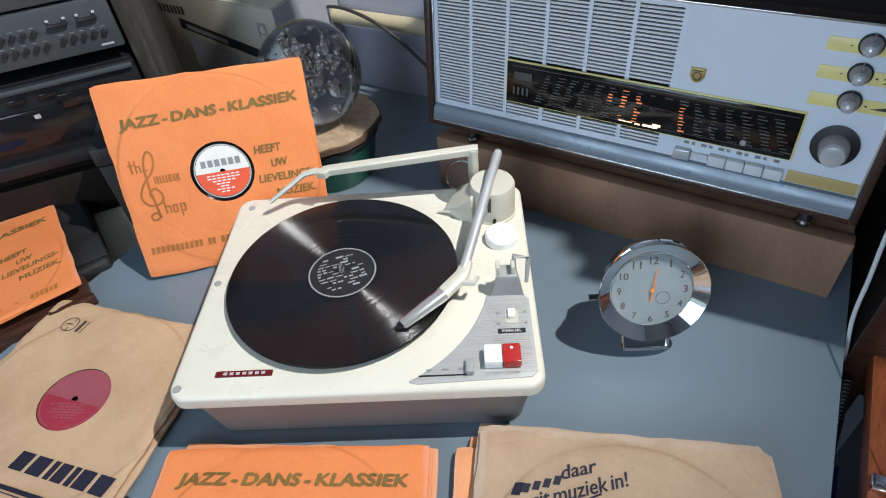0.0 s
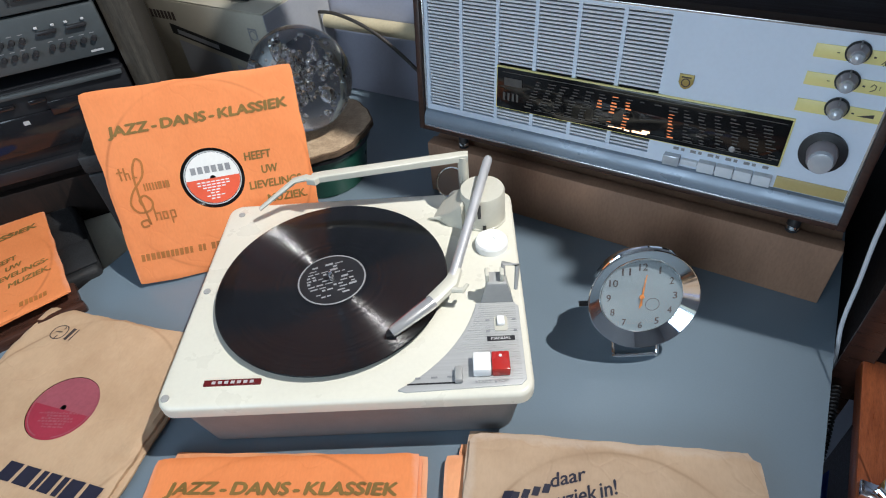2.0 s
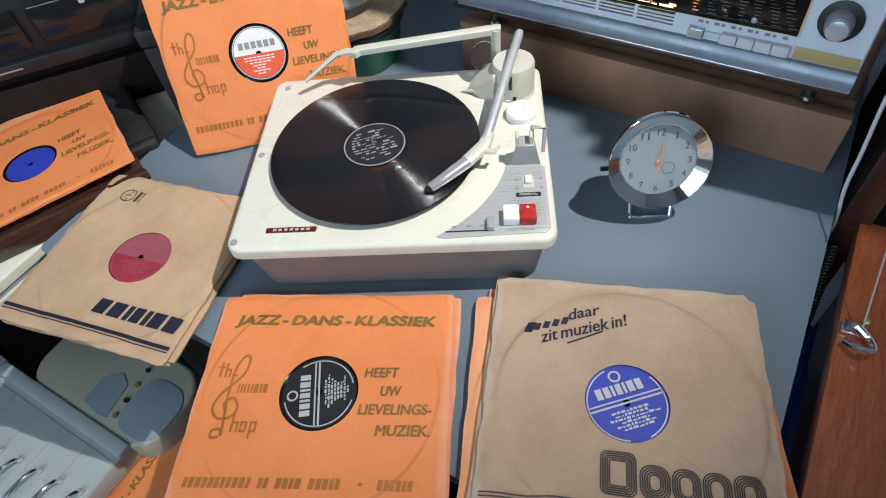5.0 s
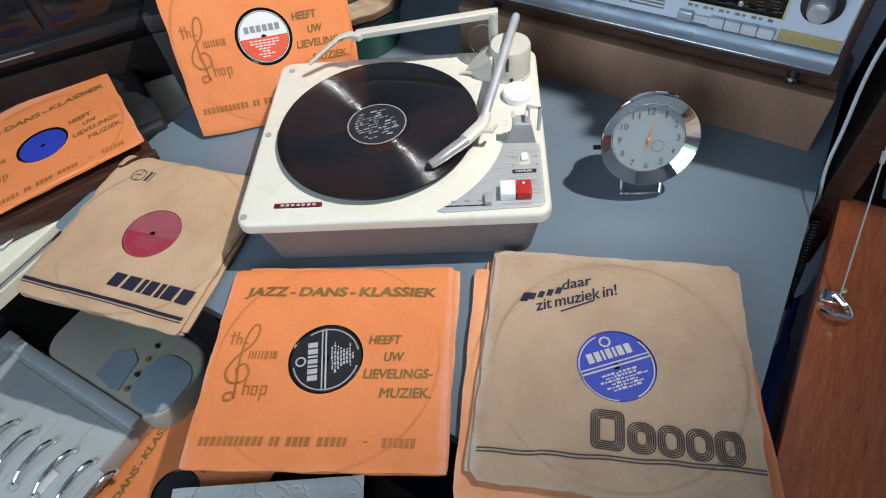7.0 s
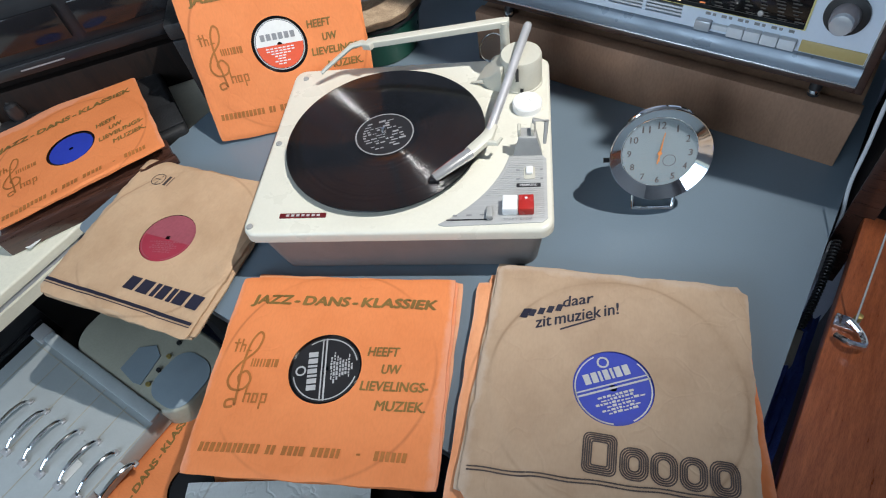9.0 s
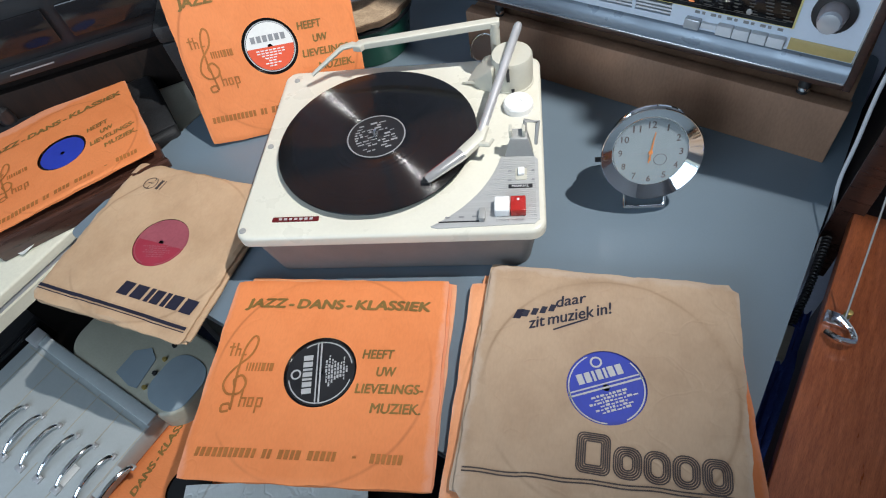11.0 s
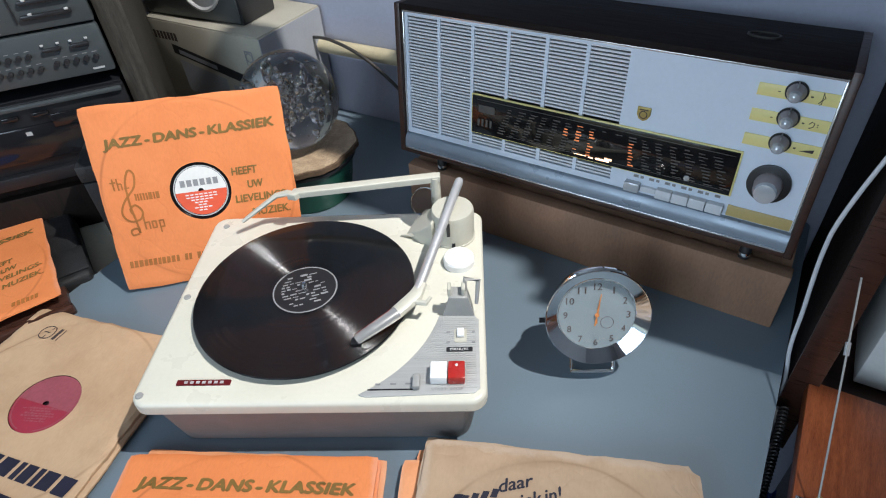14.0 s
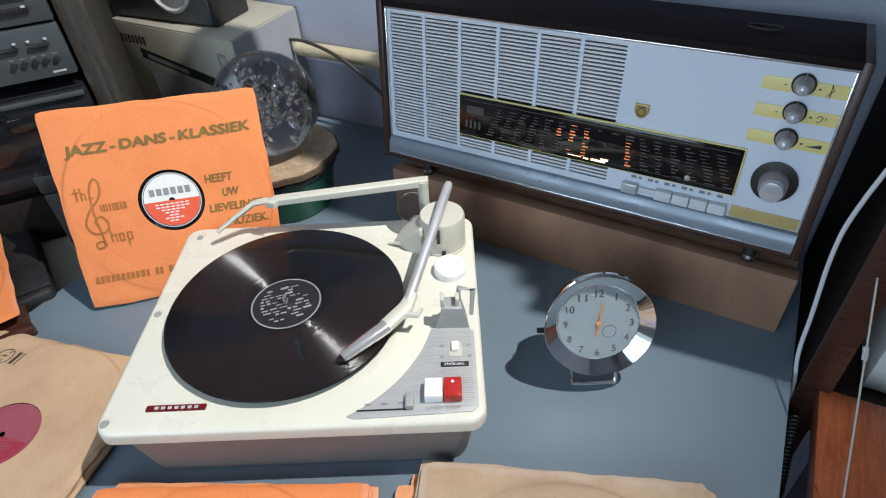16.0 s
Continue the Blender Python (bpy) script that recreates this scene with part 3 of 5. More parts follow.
part("badge_marks", bars([(-0.128 + k * 0.0062, -0.1241, 0.0038, 0.0032) for k in range(7)], 0.0925), INK_SILVER, player)
for x, y in ((-0.1695, -0.137), (-0.160, 0.129), (-0.168, -0.0005)):
    sc = lathe([(0, 0.0905), (0.0042, 0.0905), (0.0038, 0.0922), (0, 0.0925)], 18, Matrix.Translation((x, y, 0)))
    box(0.006, 0.0008, 0.0006, (x, y, 0.0921), bm=sc)
    part("screw", sc, GREY_PL, player)

# pivot turret, arm and the arm that steadies the stack
turret = part("turret", lathe([(0.0272, 0.091), (0.0272, 0.0935), (0.0262, 0.094), (0.0262, 0.131), (0.0248, 0.134), (0, 0.1345)], 48, Matrix.Translation((0.1425, 0.099, 0))), PUTTY, player, "round putty-grey arm turret")
part("turret_slot", box(0.004, 0.006, 0.018, (0.1375, 0.0735, 0.112)), BLACK, turret)
part("turret_notch", box(0.004, 0.004, 0.006, (0.143, 0.0735, 0.0935)), BLACK, turret)
wedge = slab([(0.083, 0.103), (0.101, 0.085), (0.117, 0.078), (0.1225, 0.086), (0.1225, 0.112), (0.109, 0.119), (0.095, 0.118)], 0.091, 0.127, 0.003)
for v in wedge.verts:
    k = max(0.0, min(1.0, (v.co.x - 0.083) / 0.034))
    v.co.z = 0.091 + (v.co.z - 0.091) * (0.05 + 0.95 * k)
part("wedge", wedge, PUTTY, player, "putty-grey wedge beside the turret")
part("wedge_tip", tube([(0.094, 0.094, 0.097), (0.076, 0.099, 0.0935)], [0.003, 0.0008], 8), PUTTY, player)
part("clear_cover", lathe([(0, 0), (0.017, 0.001), (0.0185, 0.004), (0.0165, 0.0065), (0, 0.008)], 36, pose(0.107, 0.128, 0.123, 38, -22, 0)), THINPLASTIC, player, "clear plastic round cover")
part("finger_cap", lathe([(0.0186, 0.091), (0.0186, 0.099), (0.017, 0.1012), (0.0045, 0.1012), (0.004, 0.1), (0, 0.1)], 40, Matrix.Translation((0.1495, 0.0475, 0))), WHITE_PL, player, "white spindle adapter cap")
arm_a, arm_b = Vector((0.1515, 0.1345, 0.149)), Vector((0.1045, -0.031, 0.1165))
part("tone_arm", tube([arm_a, arm_a.lerp(arm_b, 0.02), arm_a.lerp(arm_b, 0.97), arm_b], [0.0048, 0.0055, 0.0055, 0.0052], 20), ALU, player, "satin aluminium tone arm")
part("arm_end", tube([arm_a.lerp(arm_b, -0.012), arm_a], [0.0043, 0.0048], 20), GREY_PL, player)
head_a, head_b = arm_b + Vector((0.004, -0.002, 0)), Vector((0.0445, -0.0835, 0.1065))
hd = (head_b - head_a).normalized()
part("arm_knuckle", tube([arm_b + Vector((0.006, 0.016, 0.003)), arm_b, head_a.lerp(head_b, 0.38)], [0.0062, 0.0085, 0.008], 10, flat=0.75), PUTTY, player, "putty plastic arm knuckle")
part("finger_lift", tube([head_a.lerp(head_b, 0.1), head_a.lerp(head_b, 0.1) + Vector((0.014, -0.004, 0.001)), head_a.lerp(head_b, 0.1) + Vector((0.019, 0.002, 0.004))], [0.004, 0.003, 0.0018], 8), PUTTY, player)
shell = tube([head_a.lerp(head_b, 0.36), head_a.lerp(head_b, 0.55), head_a.lerp(head_b, 0.96), head_b], [0.0078, 0.0078, 0.0066, 0.0055], 14, flat=0.8)
part("head_shell", shell, SHELLM, player, "chrome pick-up head")
part("head_stripe", tube([head_a.lerp(head_b, 0.42) + Vector((-0.003, 0.003, 0.0055)), head_a.lerp(head_b, 0.94) + Vector((-0.0025, 0.0025, 0.0048))], 0.0004, 6), BADGE, player)
part("cartridge", box(0.010, 0.008, 0.007, (head_b.x, head_b.y, 0.0998), 0.001), BLACK, player, "black pick-up cartridge")
post = slab([(0.1325, -0.039), (0.1675, -0.040), (0.1655, -0.022), (0.137, -0.0215)], 0.091, 0.121, 0.002)
for v in post.verts:
    k = (v.co.z - 0.091) / 0.03
    v.co.x = 0.1505 + (v.co.x - 0.1505) * (1 - 0.42 * k)
part("arm_rest", post, GREY_PL, player, "grey arm rest post")
for dx in (-0.0085, 0.0065):
    part("rest_prong", box(0.004, 0.012, 0.012, (0.1495 + dx, -0.031, 0.119), 0.0012), PUTTY, player)
part("rest_hook", tube([(0.157, -0.028, 0.122), (0.158, -0.024, 0.134), (0.172, -0.026, 0.133), (0.1695, -0.036, 0.108)], [0.003, 0.003, 0.003, 0.002], 8), GREY_PL, player, "grey hooked arm lock")
part("over_arm_post", tube([(0.122, 0.128, 0.091), (0.122, 0.128, 0.1605)], 0.0062, 14), PUTTY, player)
beam = slab([(0.1285, 0.1235), (0.1285, 0.134), (0.120, 0.1345), (-0.0455, 0.1345), (-0.0575, 0.133), (-0.064, 0.120), (-0.0535, 0.117), (-0.049, 0.122)], 0.0, 0.0085, 0.002)
for v in beam.verts:
    v.co.z += 0.1555 - 0.0165 * max(0.0, min(1.0, (0.122 - v.co.x) / 0.175)) 
part("over_arm", beam, PUTTY, player, "putty-grey over-arm")
part("over_arm_tip", tube([(-0.052, 0.124, 0.1425), (-0.066, 0.128, 0.1435), (-0.080, 0.126, 0.1415), (-0.121, 0.114, 0.1165), (-0.127, 0.112, 0.1125)], [0.0046, 0.0052, 0.0050, 0.0040, 0.0034], 8, flat=0.7), PUTTY, player, "cranked end of the over-arm")


def disc_record(m, label, radius=0.1255, ring=True, prints=()):
    """A shellac record with a label; origin at its centre, underside at z 0."""
    ob = thing("record", m, label, "record")
    part("disc", lathe([(0.0036, 0.0004), (0.04, 0.0002), (radius - 0.001, 0.0002), (radius, 0.0009), (radius - 0.0012, 0.0018), (0.044, 0.0018), (0.0435, 0.0016), (0.0036, 0.0016), (0.0036, 0.0004)], 96, cap=False), SHELLAC, ob, "grooved black shellac")
    return ob


def label_disc(parent, radius, z, mat_a, mat_b=None, split=0.0, name="label"):
    """A round paper label; the part below the line y = split may have a colour of its own."""
    seg = 64
    dn = bmesh.new()
    part(name, lathe([(0.0036, z - 0.0003), (0.0036, z), (radius, z), (radius, z - 0.0003)], seg, cap=False), mat_a, parent)
    if mat_b:
        a0 = math.asin(split / radius)
        low = [(radius * 0.995 * math.cos(a), radius * 0.995 * math.sin(a)) for a in [math.pi - a0 + (math.pi + 2 * a0) * k / 30 for k in range(31)]]
        dn.faces.new([dn.verts.new((x, y, z + 0.0002)) for x, y in low])
        part(name + "_lower_half", dn, mat_b, parent)
    else:
        dn.free()


def ring_print(radius, w, z, bm=None, a0=0, a1=360):
    return ribbon([(radius * math.cos(radians(a0 + (a1 - a0) * k / 48)), radius * math.sin(radians(a0 + (a1 - a0) * k / 48))) for k in range(49)], w, z, bm)


rp = player.matrix_basis @ Vector((RC[0], RC[1], 0.0985))
playing = disc_record(pose(rp.x, rp.y, rp.z, 0, 0, 20), "black shellac record with a silver-printed label on the turntable")
label_disc(playing, 0.0375, 0.0019, LAB_BLACK)
pr = ring_print(0.0362, 0.0016, 0.0023)
random.seed(4)
for k in range(11):
    y = -0.024 + k * 0.0046
    half = math.sqrt(0.031 ** 2 - y * y)
    x = -half + 0.004
    while x < half - 0.006:
        w = random.uniform(0.003, 0.009)
        if abs(x) + abs(y) > 0.01 and random.random() < 0.72:
            bars([(x, y, min(w, half - x - 0.002), random.uniform(0.0012, 0.003))], 0.0023, pr)
        x += w + 0.002
part("label_print", pr, INK_GREY, playing, "silver printing on the label")
spindle = lathe([(0.0032, 0.0), (0.0032, 0.010), (0.002, 0.0125), (0, 0.013)], 20)
part("spindle", spindle, CHROME, player, "chrome spindle", Matrix.Translation((RC[0], RC[1], 0.0985)))


# ---- record sleeves ----
def sleeve(name, size, hole, m, material, label, seed, thick=0.0035, wave=0.0012, nick=0.0018, group="record sleeves", ridge=0.0014, curl=0.0, ext=None):
    """A square paper sleeve with a round hole through its front; the record inside raises it a little."""
    rnd = random.Random(seed)
    ph = [rnd.uniform(0, 6.28) for _ in range(6)]
    half = size / 2
    left, right, low, high = ext or (half,) * 4

    def out(x, y):
        """How far a point lies towards the edge: 1 on it."""
        return max(x / right, -x / left, y / high, -y / low)

    def height(x, y):
        r = math.hypot(x, y)
        lift = ridge * (1 - max(0.0, min(1.0, (r - 0.1205) / 0.006)))
        w = wave * (math.sin(x * 21 + ph[0]) * math.sin(y * 17 + ph[1]) + 0.5 * math.sin(x * 43 + y * 31 + ph[2]))
        edge = max(0.0, out(x, y) - 0.8) / 0.2
        if nick > 0.004:
            fold = max(0.0, out(x, y) - 0.5) / 0.5
            lift += fold * 0.0034 * (abs(noise.noise(Vector((x * 30, y * 30, seed)))) - 0.12) + fold * 0.0016 * abs(noise.noise(Vector((x * 62 + 9, y * 62, seed))))
        return thick + lift + w * (0.25 + 0.75 * edge) * max(0.0, min(1.0, (r - hole) / 0.03)) + curl * edge ** 2 * (0.5 + 0.5 * math.sin(math.atan2(y, x) * 2 + ph[4]))

    def border(a):
        c, s = math.cos(a), math.sin(a)
        k = 1 / out(c, s)
        sides = sorted((c / right, -c / left, s / high, -s / low))
        near = (sides[3] - sides[2]) / sides[3]
        k -= nick * (1 - near / 0.06) * (0.6 + 0.8 * rnd.random()) if near < 0.06 else 0.0
        return k + 0.0006 * math.sin(a * 13 + ph[3]) + (0.0006 * math.sin(a * 23 + ph[5]) + 0.0003 * math.sin(a * 61)) * (1 if nick > 0.004 else 0.3)

    bm = bmesh.new()
    seg, rows = 176, 20
    turns = [math.atan2(y, x) % (2 * math.pi) for x, y in ((right, high), (-left, high), (-left, -low), (right, -low))]
    turns.append(turns[0] + 2 * math.pi)
    angs = [a + (b - a) * j / (seg // 4) for a, b in zip(turns, turns[1:]) for j in range(seg // 4)]
    outs = [border(a) for a in angs]
    top, bot = [], []
    for i in range(rows + 1):
        f = i / rows
        ring, under = [], []
        for a, o in zip(angs, outs):
            r = hole + (o - hole) * f
            x, y = r * math.cos(a), r * math.sin(a)
            z = height(x, y)
            if i == rows:
                z = z * 0.62
            ring.append(bm.verts.new((x, y, z)))
            if i in (0, rows):
                under.append(bm.verts.new((x, y, 0.0 if i == rows else z - 0.0009)))
        top.append(ring)
        if under:
            bot.append(under)
    for a, b in zip(top, top[1:]):
        for k in range(seg):
            j = (k + 1) % seg
            bm.faces.new((a[k], b[k], b[j], a[j]))
    for k in range(seg):
        j = (k + 1) % seg
        bm.faces.new((top[-1][k], bot[1][k], bot[1][j], top[-1][j]))
        bm.faces.new((top[0][j], bot[0][j], bot[0][k], top[0][k]))
        bm.faces.new((bot[1][k], bot[0][k], bot[0][j], bot[1][j]))
    ob = thing(name, m, label, "record sleeve", group)
    part("paper_sleeve", bm, material, ob)
    return ob, (lambda x, y: height(x, y) + 0.0007)


def sleeve_record(ob, hole, level=0.0012):
    """The disc that lies inside the sleeve and shows through its hole."""
    part("record_disc", lathe([(0.0036, level - 0.001), (0.0036, level), (hole + 0.012, level), (hole + 0.012, level - 0.001)], 64, cap=False), SHELLAC, ob, "black record seen through the hole")


def clef(ob, zf, x, y, s, ink):
    """The treble clef of the shop's emblem with bars for its words."""
    pts = [(0.10, 0.02), (-0.06, 0.0), (-0.08, 0.14), (0.08, 0.18), (0.14, 0.06), (0.10, 0.5), (0.06, 0.95), (0.09, 1.55), (0.24, 1.86), (0.36, 1.74), (0.28, 1.38),
           (-0.06, 1.0), (-0.2, 0.66), (-0.05, 0.42), (0.24, 0.44), (0.34, 0.66), (0.2, 0.86), (0.04, 0.76), (0.08, 0.6)]
    bm = ribbon([(x + p.x * s, y + p.y * s) for p in smooth_path([(a, b, 0) for a, b in pts], 8)], s * 0.055, 0, None, zf)
    bars([(x - 0.26 * s, y + 1.34 * s, 0.045 * s, 0.34 * s), (x - 0.32 * s, y + 1.55 * s, 0.16 * s, 0.04 * s), (x - 0.14 * s, y + 1.34 * s, 0.04 * s, 0.34 * s), (x - 0.14 * s, y + 1.5 * s, 0.12 * s, 0.04 * s),
          (x - 0.04 * s, y + 1.34 * s, 0.035 * s, 0.18 * s), (x + 0.03 * s, y + 1.36 * s, 0.13 * s, 0.035 * s)], 0, bm, zf)
    for k, (dx, w) in enumerate(((0.24, 0.04), (0.31, 0.04), (0.38, 0.04), (0.46, 0.04), (0.54, 0.04), (0.61, 0.09), (0.74, 0.04), (0.81, 0.09))):
        bars([(x + dx * s, y + 0.98 * s, w * s, 0.2 * s)], 0, bm, zf)
    for dx, dy, w, h in ((0.30, 0.12, 0.045, 0.42), (0.30, 0.3, 0.14, 0.045), (0.42, 0.12, 0.04, 0.22), (0.5, 0.12, 0.04, 0.22), (0.6, 0.12, 0.04, 0.22), (0.5, 0.12, 0.13, 0.04), (0.5, 0.31, 0.13, 0.04), (0.7, -0.02, 0.04, 0.36), (0.7, 0.12, 0.14, 0.04), (0.7, 0.31, 0.14, 0.04), (0.81, 0.12, 0.04, 0.22)):
        bars([(x + dx * s, y + dy * s, w * s, h * s)], 0, bm, zf)
    part("emblem_print", bm, ink, ob, "brown printed treble clef emblem")


def shop_sleeve(m, label, seed, size=0.26, hole=0.0395, material=None, thick=0.0035, group="orange record sleeves", wave=0.0012, ext=None, tilt=0.0, up=0.0):
    """The orange shop sleeve with its printed slogan; the address lines are plain bars."""
    ob, zf = sleeve("record_sleeve", size, hole, m, material or ORANGE, label, seed, thick, wave, group=group, ext=ext)
    k = size / 0.26
    part("heading_print", lettering("JAZZ - DANS - KLASSIEK", -0.1095 * k, (0.0768 + up) * k, 0.2245 * k, 0.0158 * k, 0, zf, 0.12, 0.0026, None, tilt), INK_OLIVE, ob, "olive-brown slogan lettering")
    bm = lettering("HEEFT", 0.046 * k, 0.0160 * k, 0.035 * k, 0.0105 * k, 0, zf, 0.1, 0.0011)
    lettering("UW", 0.0645 * k, -0.0045 * k, 0.021 * k, 0.0105 * k, 0, zf, 0.1, 0.0011, bm)
    lettering("LIEVELINGS-", 0.0440 * k, -0.0240 * k, 0.0735 * k, 0.0105 * k, 0, zf, 0.1, 0.0011, bm)
    lettering("MUZIEK.", 0.0635 * k, -0.0455 * k, 0.053 * k, 0.0105 * k, 0, zf, 0.1, 0.0011, bm)
    part("slogan_print", bm, INK_OLIVE, ob)
    rnd = random.Random(11)
    x = -0.1175 * k
    for n in (11, 2, 4, 5, 0, 6):
        rects = []
        if n == 0:
            x += 0.010 * k
            rects.append((x, -0.0925 * k, 0.004 * k, 0.002 * k))
            x += 0.012 * k
        for _ in range(n):
            w = rnd.uniform(0.0044, 0.0064) * k
            rects.append((x, -0.0965 * k, w * 0.8, 0.0095 * k))
            x += w + 0.0008
        x += 0.006 * k
        for r in rects:
            part("address_bar", bars([r], 0, None, zf, 0.1), INK_BROWN, ob)
    clef(ob, zf, -0.0985 * k, -0.0490 * k, 0.0485 * k, INK_BROWN)
    return ob, zf


def label_print(ob, z, radius, ink, seed, tilt=0.0, rows=8, band=False, shield=True):
    """Small unreadable label printing: bars, a shield and a ring of its own."""
    rnd = random.Random(seed)
    bm = ring_print(radius * 0.93, radius * 0.035, z, None, 100, 250)
    ring_print(radius * 0.93, radius * 0.035, z, bm, -80, 30)
    if band:
        bars([(-radius * 0.96, -radius * 0.02, radius * 1.92, radius * 0.05), (-radius * 0.95, radius * 0.09, radius * 1.9, radius * 0.04)], z, bm)
        x = -radius * 0.62
        for w in (0.16, 0.15, 0.07, 0.14, 0.07, 0.16, 0.16):
            bars([(x, radius * 0.24, w * radius, radius * 0.28)], z, bm)
            x += (w + 0.045) * radius
        ring_print(radius * 0.13, radius * 0.05, z, bm)
        for v in bm.verts[-98:]:
            v.co.y += radius * 0.72
    for k in range(rows):
        y = radius * (-0.2 - 0.085 * k)
        half = math.sqrt(max(0.0, (0.82 * radius) ** 2 - y * y)) * rnd.uniform(0.35, 0.8)
        x = -half
        while x < half:
            w = rnd.uniform(0.04, 0.13) * radius
            bars([(x, y, w, radius * rnd.choice((0.035, 0.05, 0.06)))], z, bm)
            x += w + 0.03 * radius
    m = pose(0, 0, 0, 0, 0, tilt)
    bmesh.ops.transform(bm, matrix=m, verts=bm.verts)
    part("label_print", bm, ink, ob)


# stack in front of the player, lowest first
random.seed(21)
for k, (dx, dy, rz, mt) in enumerate(((0.004, 0.006, -1.2, SALMON), (-0.004, 0.002, 1.0, ORANGE), (0.003, -0.002, 0.6, ORANGE))):
    sleeve("record_sleeve", 0.26, 0.0455, pose(-0.046 + dx, -0.136 + dy, 0.0005 + k * 0.0042, 0, 0, rz), mt, "worn orange paper record sleeve in a stack", 50 + k, 0.0036, 0.0005, group="orange record sleeves", ext=(0.130, 0.133, 0.1195, 0.1195))
front_sleeve, zf = shop_sleeve(pose(-0.0470, -0.1382, 0.0132, 0, 0, 1.0), "orange paper record sleeve with olive lettering, on top of a stack", 3, hole=0.0412, ext=(0.1315, 0.1345, 0.1200, 0.1185), tilt=-0.02)
sleeve_record(front_sleeve, 0.0412, 0.0022)
label_disc(front_sleeve, 0.0385, 0.0026, LAB_BLACK)
label_print(front_sleeve, 0.0031, 0.0385, INK_SILVER, 8, 98, 8, True)

# stack beside it, lowest first
for k, (dx, dy, rz, mt, lb) in enumerate(((0.012, -0.016, -1.0, ORANGE, "orange"), (-0.012, 0.0, -4.5, SALMON, "faded salmon"), (-0.022, -0.012, -3.2, SALMON, "faded salmon"), (0.0, 0.002, -4.0, KRAFT_PALE, "pale tan"), (-0.006, 0.004, -6.0, KRAFT, "tan"))):
    sleeve("record_sleeve", 0.26, 0.045, pose(0.256 + dx, -0.142 + dy, 0.0005 + k * 0.0044, 0, 0, rz), mt, lb + " paper record sleeve in a stack", 70 + k, 0.0037, 0.0006, group="sleeves in the tan stack")
decca, zf = sleeve("record_sleeve", 0.266, 0.039, pose(0.2570, -0.1475, 0.0228, 0, 0, -5.6), KRAFT, "creased tan paper record sleeve with navy lettering, topping a stack", 9, 0.0036, 0.0017, 0.006, "sleeves in the tan stack", 0.0030, ext=(0.1345, 0.1305, 0.128, 0.1355))
sleeve_record(decca, 0.039, 0.0026)
label_disc(decca, 0.0405, 0.0042, LAB_BLUE)
label_print(decca, 0.0048, 0.0395, INK_SILVER, 17, 24, 6, True)
bm = lettering("daar", -0.056, 0.0835, 0.034, 0.0125, 0, zf, 0.3, 0.0008, None, 0.33)
lettering("zit muziek in!", -0.0830, 0.0545, 0.092, 0.0135, 0, zf, 0.3, 0.0008, bm, 0.33)
ribbon([(-0.0575, 0.0565), (-0.0225, 0.0740)], 0.0019, 0, bm, zf)
part("slogan_print", bm, INK_NAVY, decca, "navy handwritten-style lettering")
for k in range(5):
    x, y = -0.1020 + k * 0.0092, 0.0655 + k * 0.0032
    part("brand_block", bars([(x, y, 0.0062 + (0.002 if k == 0 else 0), 0.0085 + (0.004 if k == 0 else 0))], 0, None, zf, 0.3), INK_NAVY, decca)
for k, (x, w, h) in enumerate(((-0.024, 0.0300, 0.0375), (0.0095, 0.0245, 0.029), (0.0365, 0.0225, 0.029), (0.0615, 0.0225, 0.029), (0.0865, 0.0255, 0.030))):
    bm = bmesh.new()
    for j in range(5):
        d = j * 0.0019
        if w - 2 * d > 0.009:
            loop = rounded(w - 2 * d, h - 2 * d, max(0.002, (0.006 if k == 0 else 0.0095) - d * 0.7), 5, x + w / 2, -0.0865 + h / 2)
            ribbon(loop + loop[:1], 0.0013, 0, bm, zf)
    part("brand_block", bm, INK_FADED, decca, "dark lined block of a printed brand mark")
for y, w in ((-0.1035, 0.0014), (-0.1068, 0.0014)):
    part("printed_line", ribbon([(-0.129 + 0.0086 * k, y + 0.0050 + 0.0004 * k + 0.0006 * math.sin(k)) for k in range(31)], w, 0, None, zf), INK_FADED, decca)

# tan sleeve beside the player
for k in range(2):
    sleeve("record_sleeve", 0.246, 0.045, pose(-0.319 + 0.004 * k, 0.041 + 0.002, 0.0005 + 0.0042 * k, 0, 0, -13.4 + k), KRAFT_PALE, "tan paper record sleeve under another", 90 + k, 0.0037, 0.0005, group="tan sleeves beside the player")
phil, zf = sleeve("record_sleeve", 0.247, 0.0395, pose(-0.3142, 0.0400, 0.0092, 0, 0, -14.6), KRAFT_PALE, "worn tan paper record sleeve with bold navy print", 13, 0.0036, 0.0016, 0.005, "tan sleeves beside the player", ext=(0.1295, 0.1185, 0.1235, 0.1235))
sleeve_record(phil, 0.0395, 0.0024)
label_disc(phil, 0.039, 0.0038, LAB_MAUVE, LAB_RED, -0.002)
label_print(phil, 0.0044, 0.039, LAB_MAUVE, 23, 12, 6)
x = -0.0085
for w in (0.020, 0.021, 0.008, 0.0155, 0.008, 0.020, 0.020):
    part("brand_block", bars([(x, -0.0860, w * 0.86, 0.0200)], 0, None, zf, 0.12), INK_NAVY, phil, "bold navy block of a printed brand mark")
    x += w + 0.0012
for y, w in ((-0.1035, 0.0046), (-0.1085, 0.0012)):
    part("printed_line", ribbon([(-0.1275 + 0.0097 * k, y) for k in range(26)], w, 0, None, zf), INK_NAVY, phil)
bm = ribbon([(-0.083 + 0.011 * math.cos(a * 0.3927), 0.088 + 0.011 * math.sin(a * 0.3927)) for a in range(17)], 0.0013, 0, None, zf)
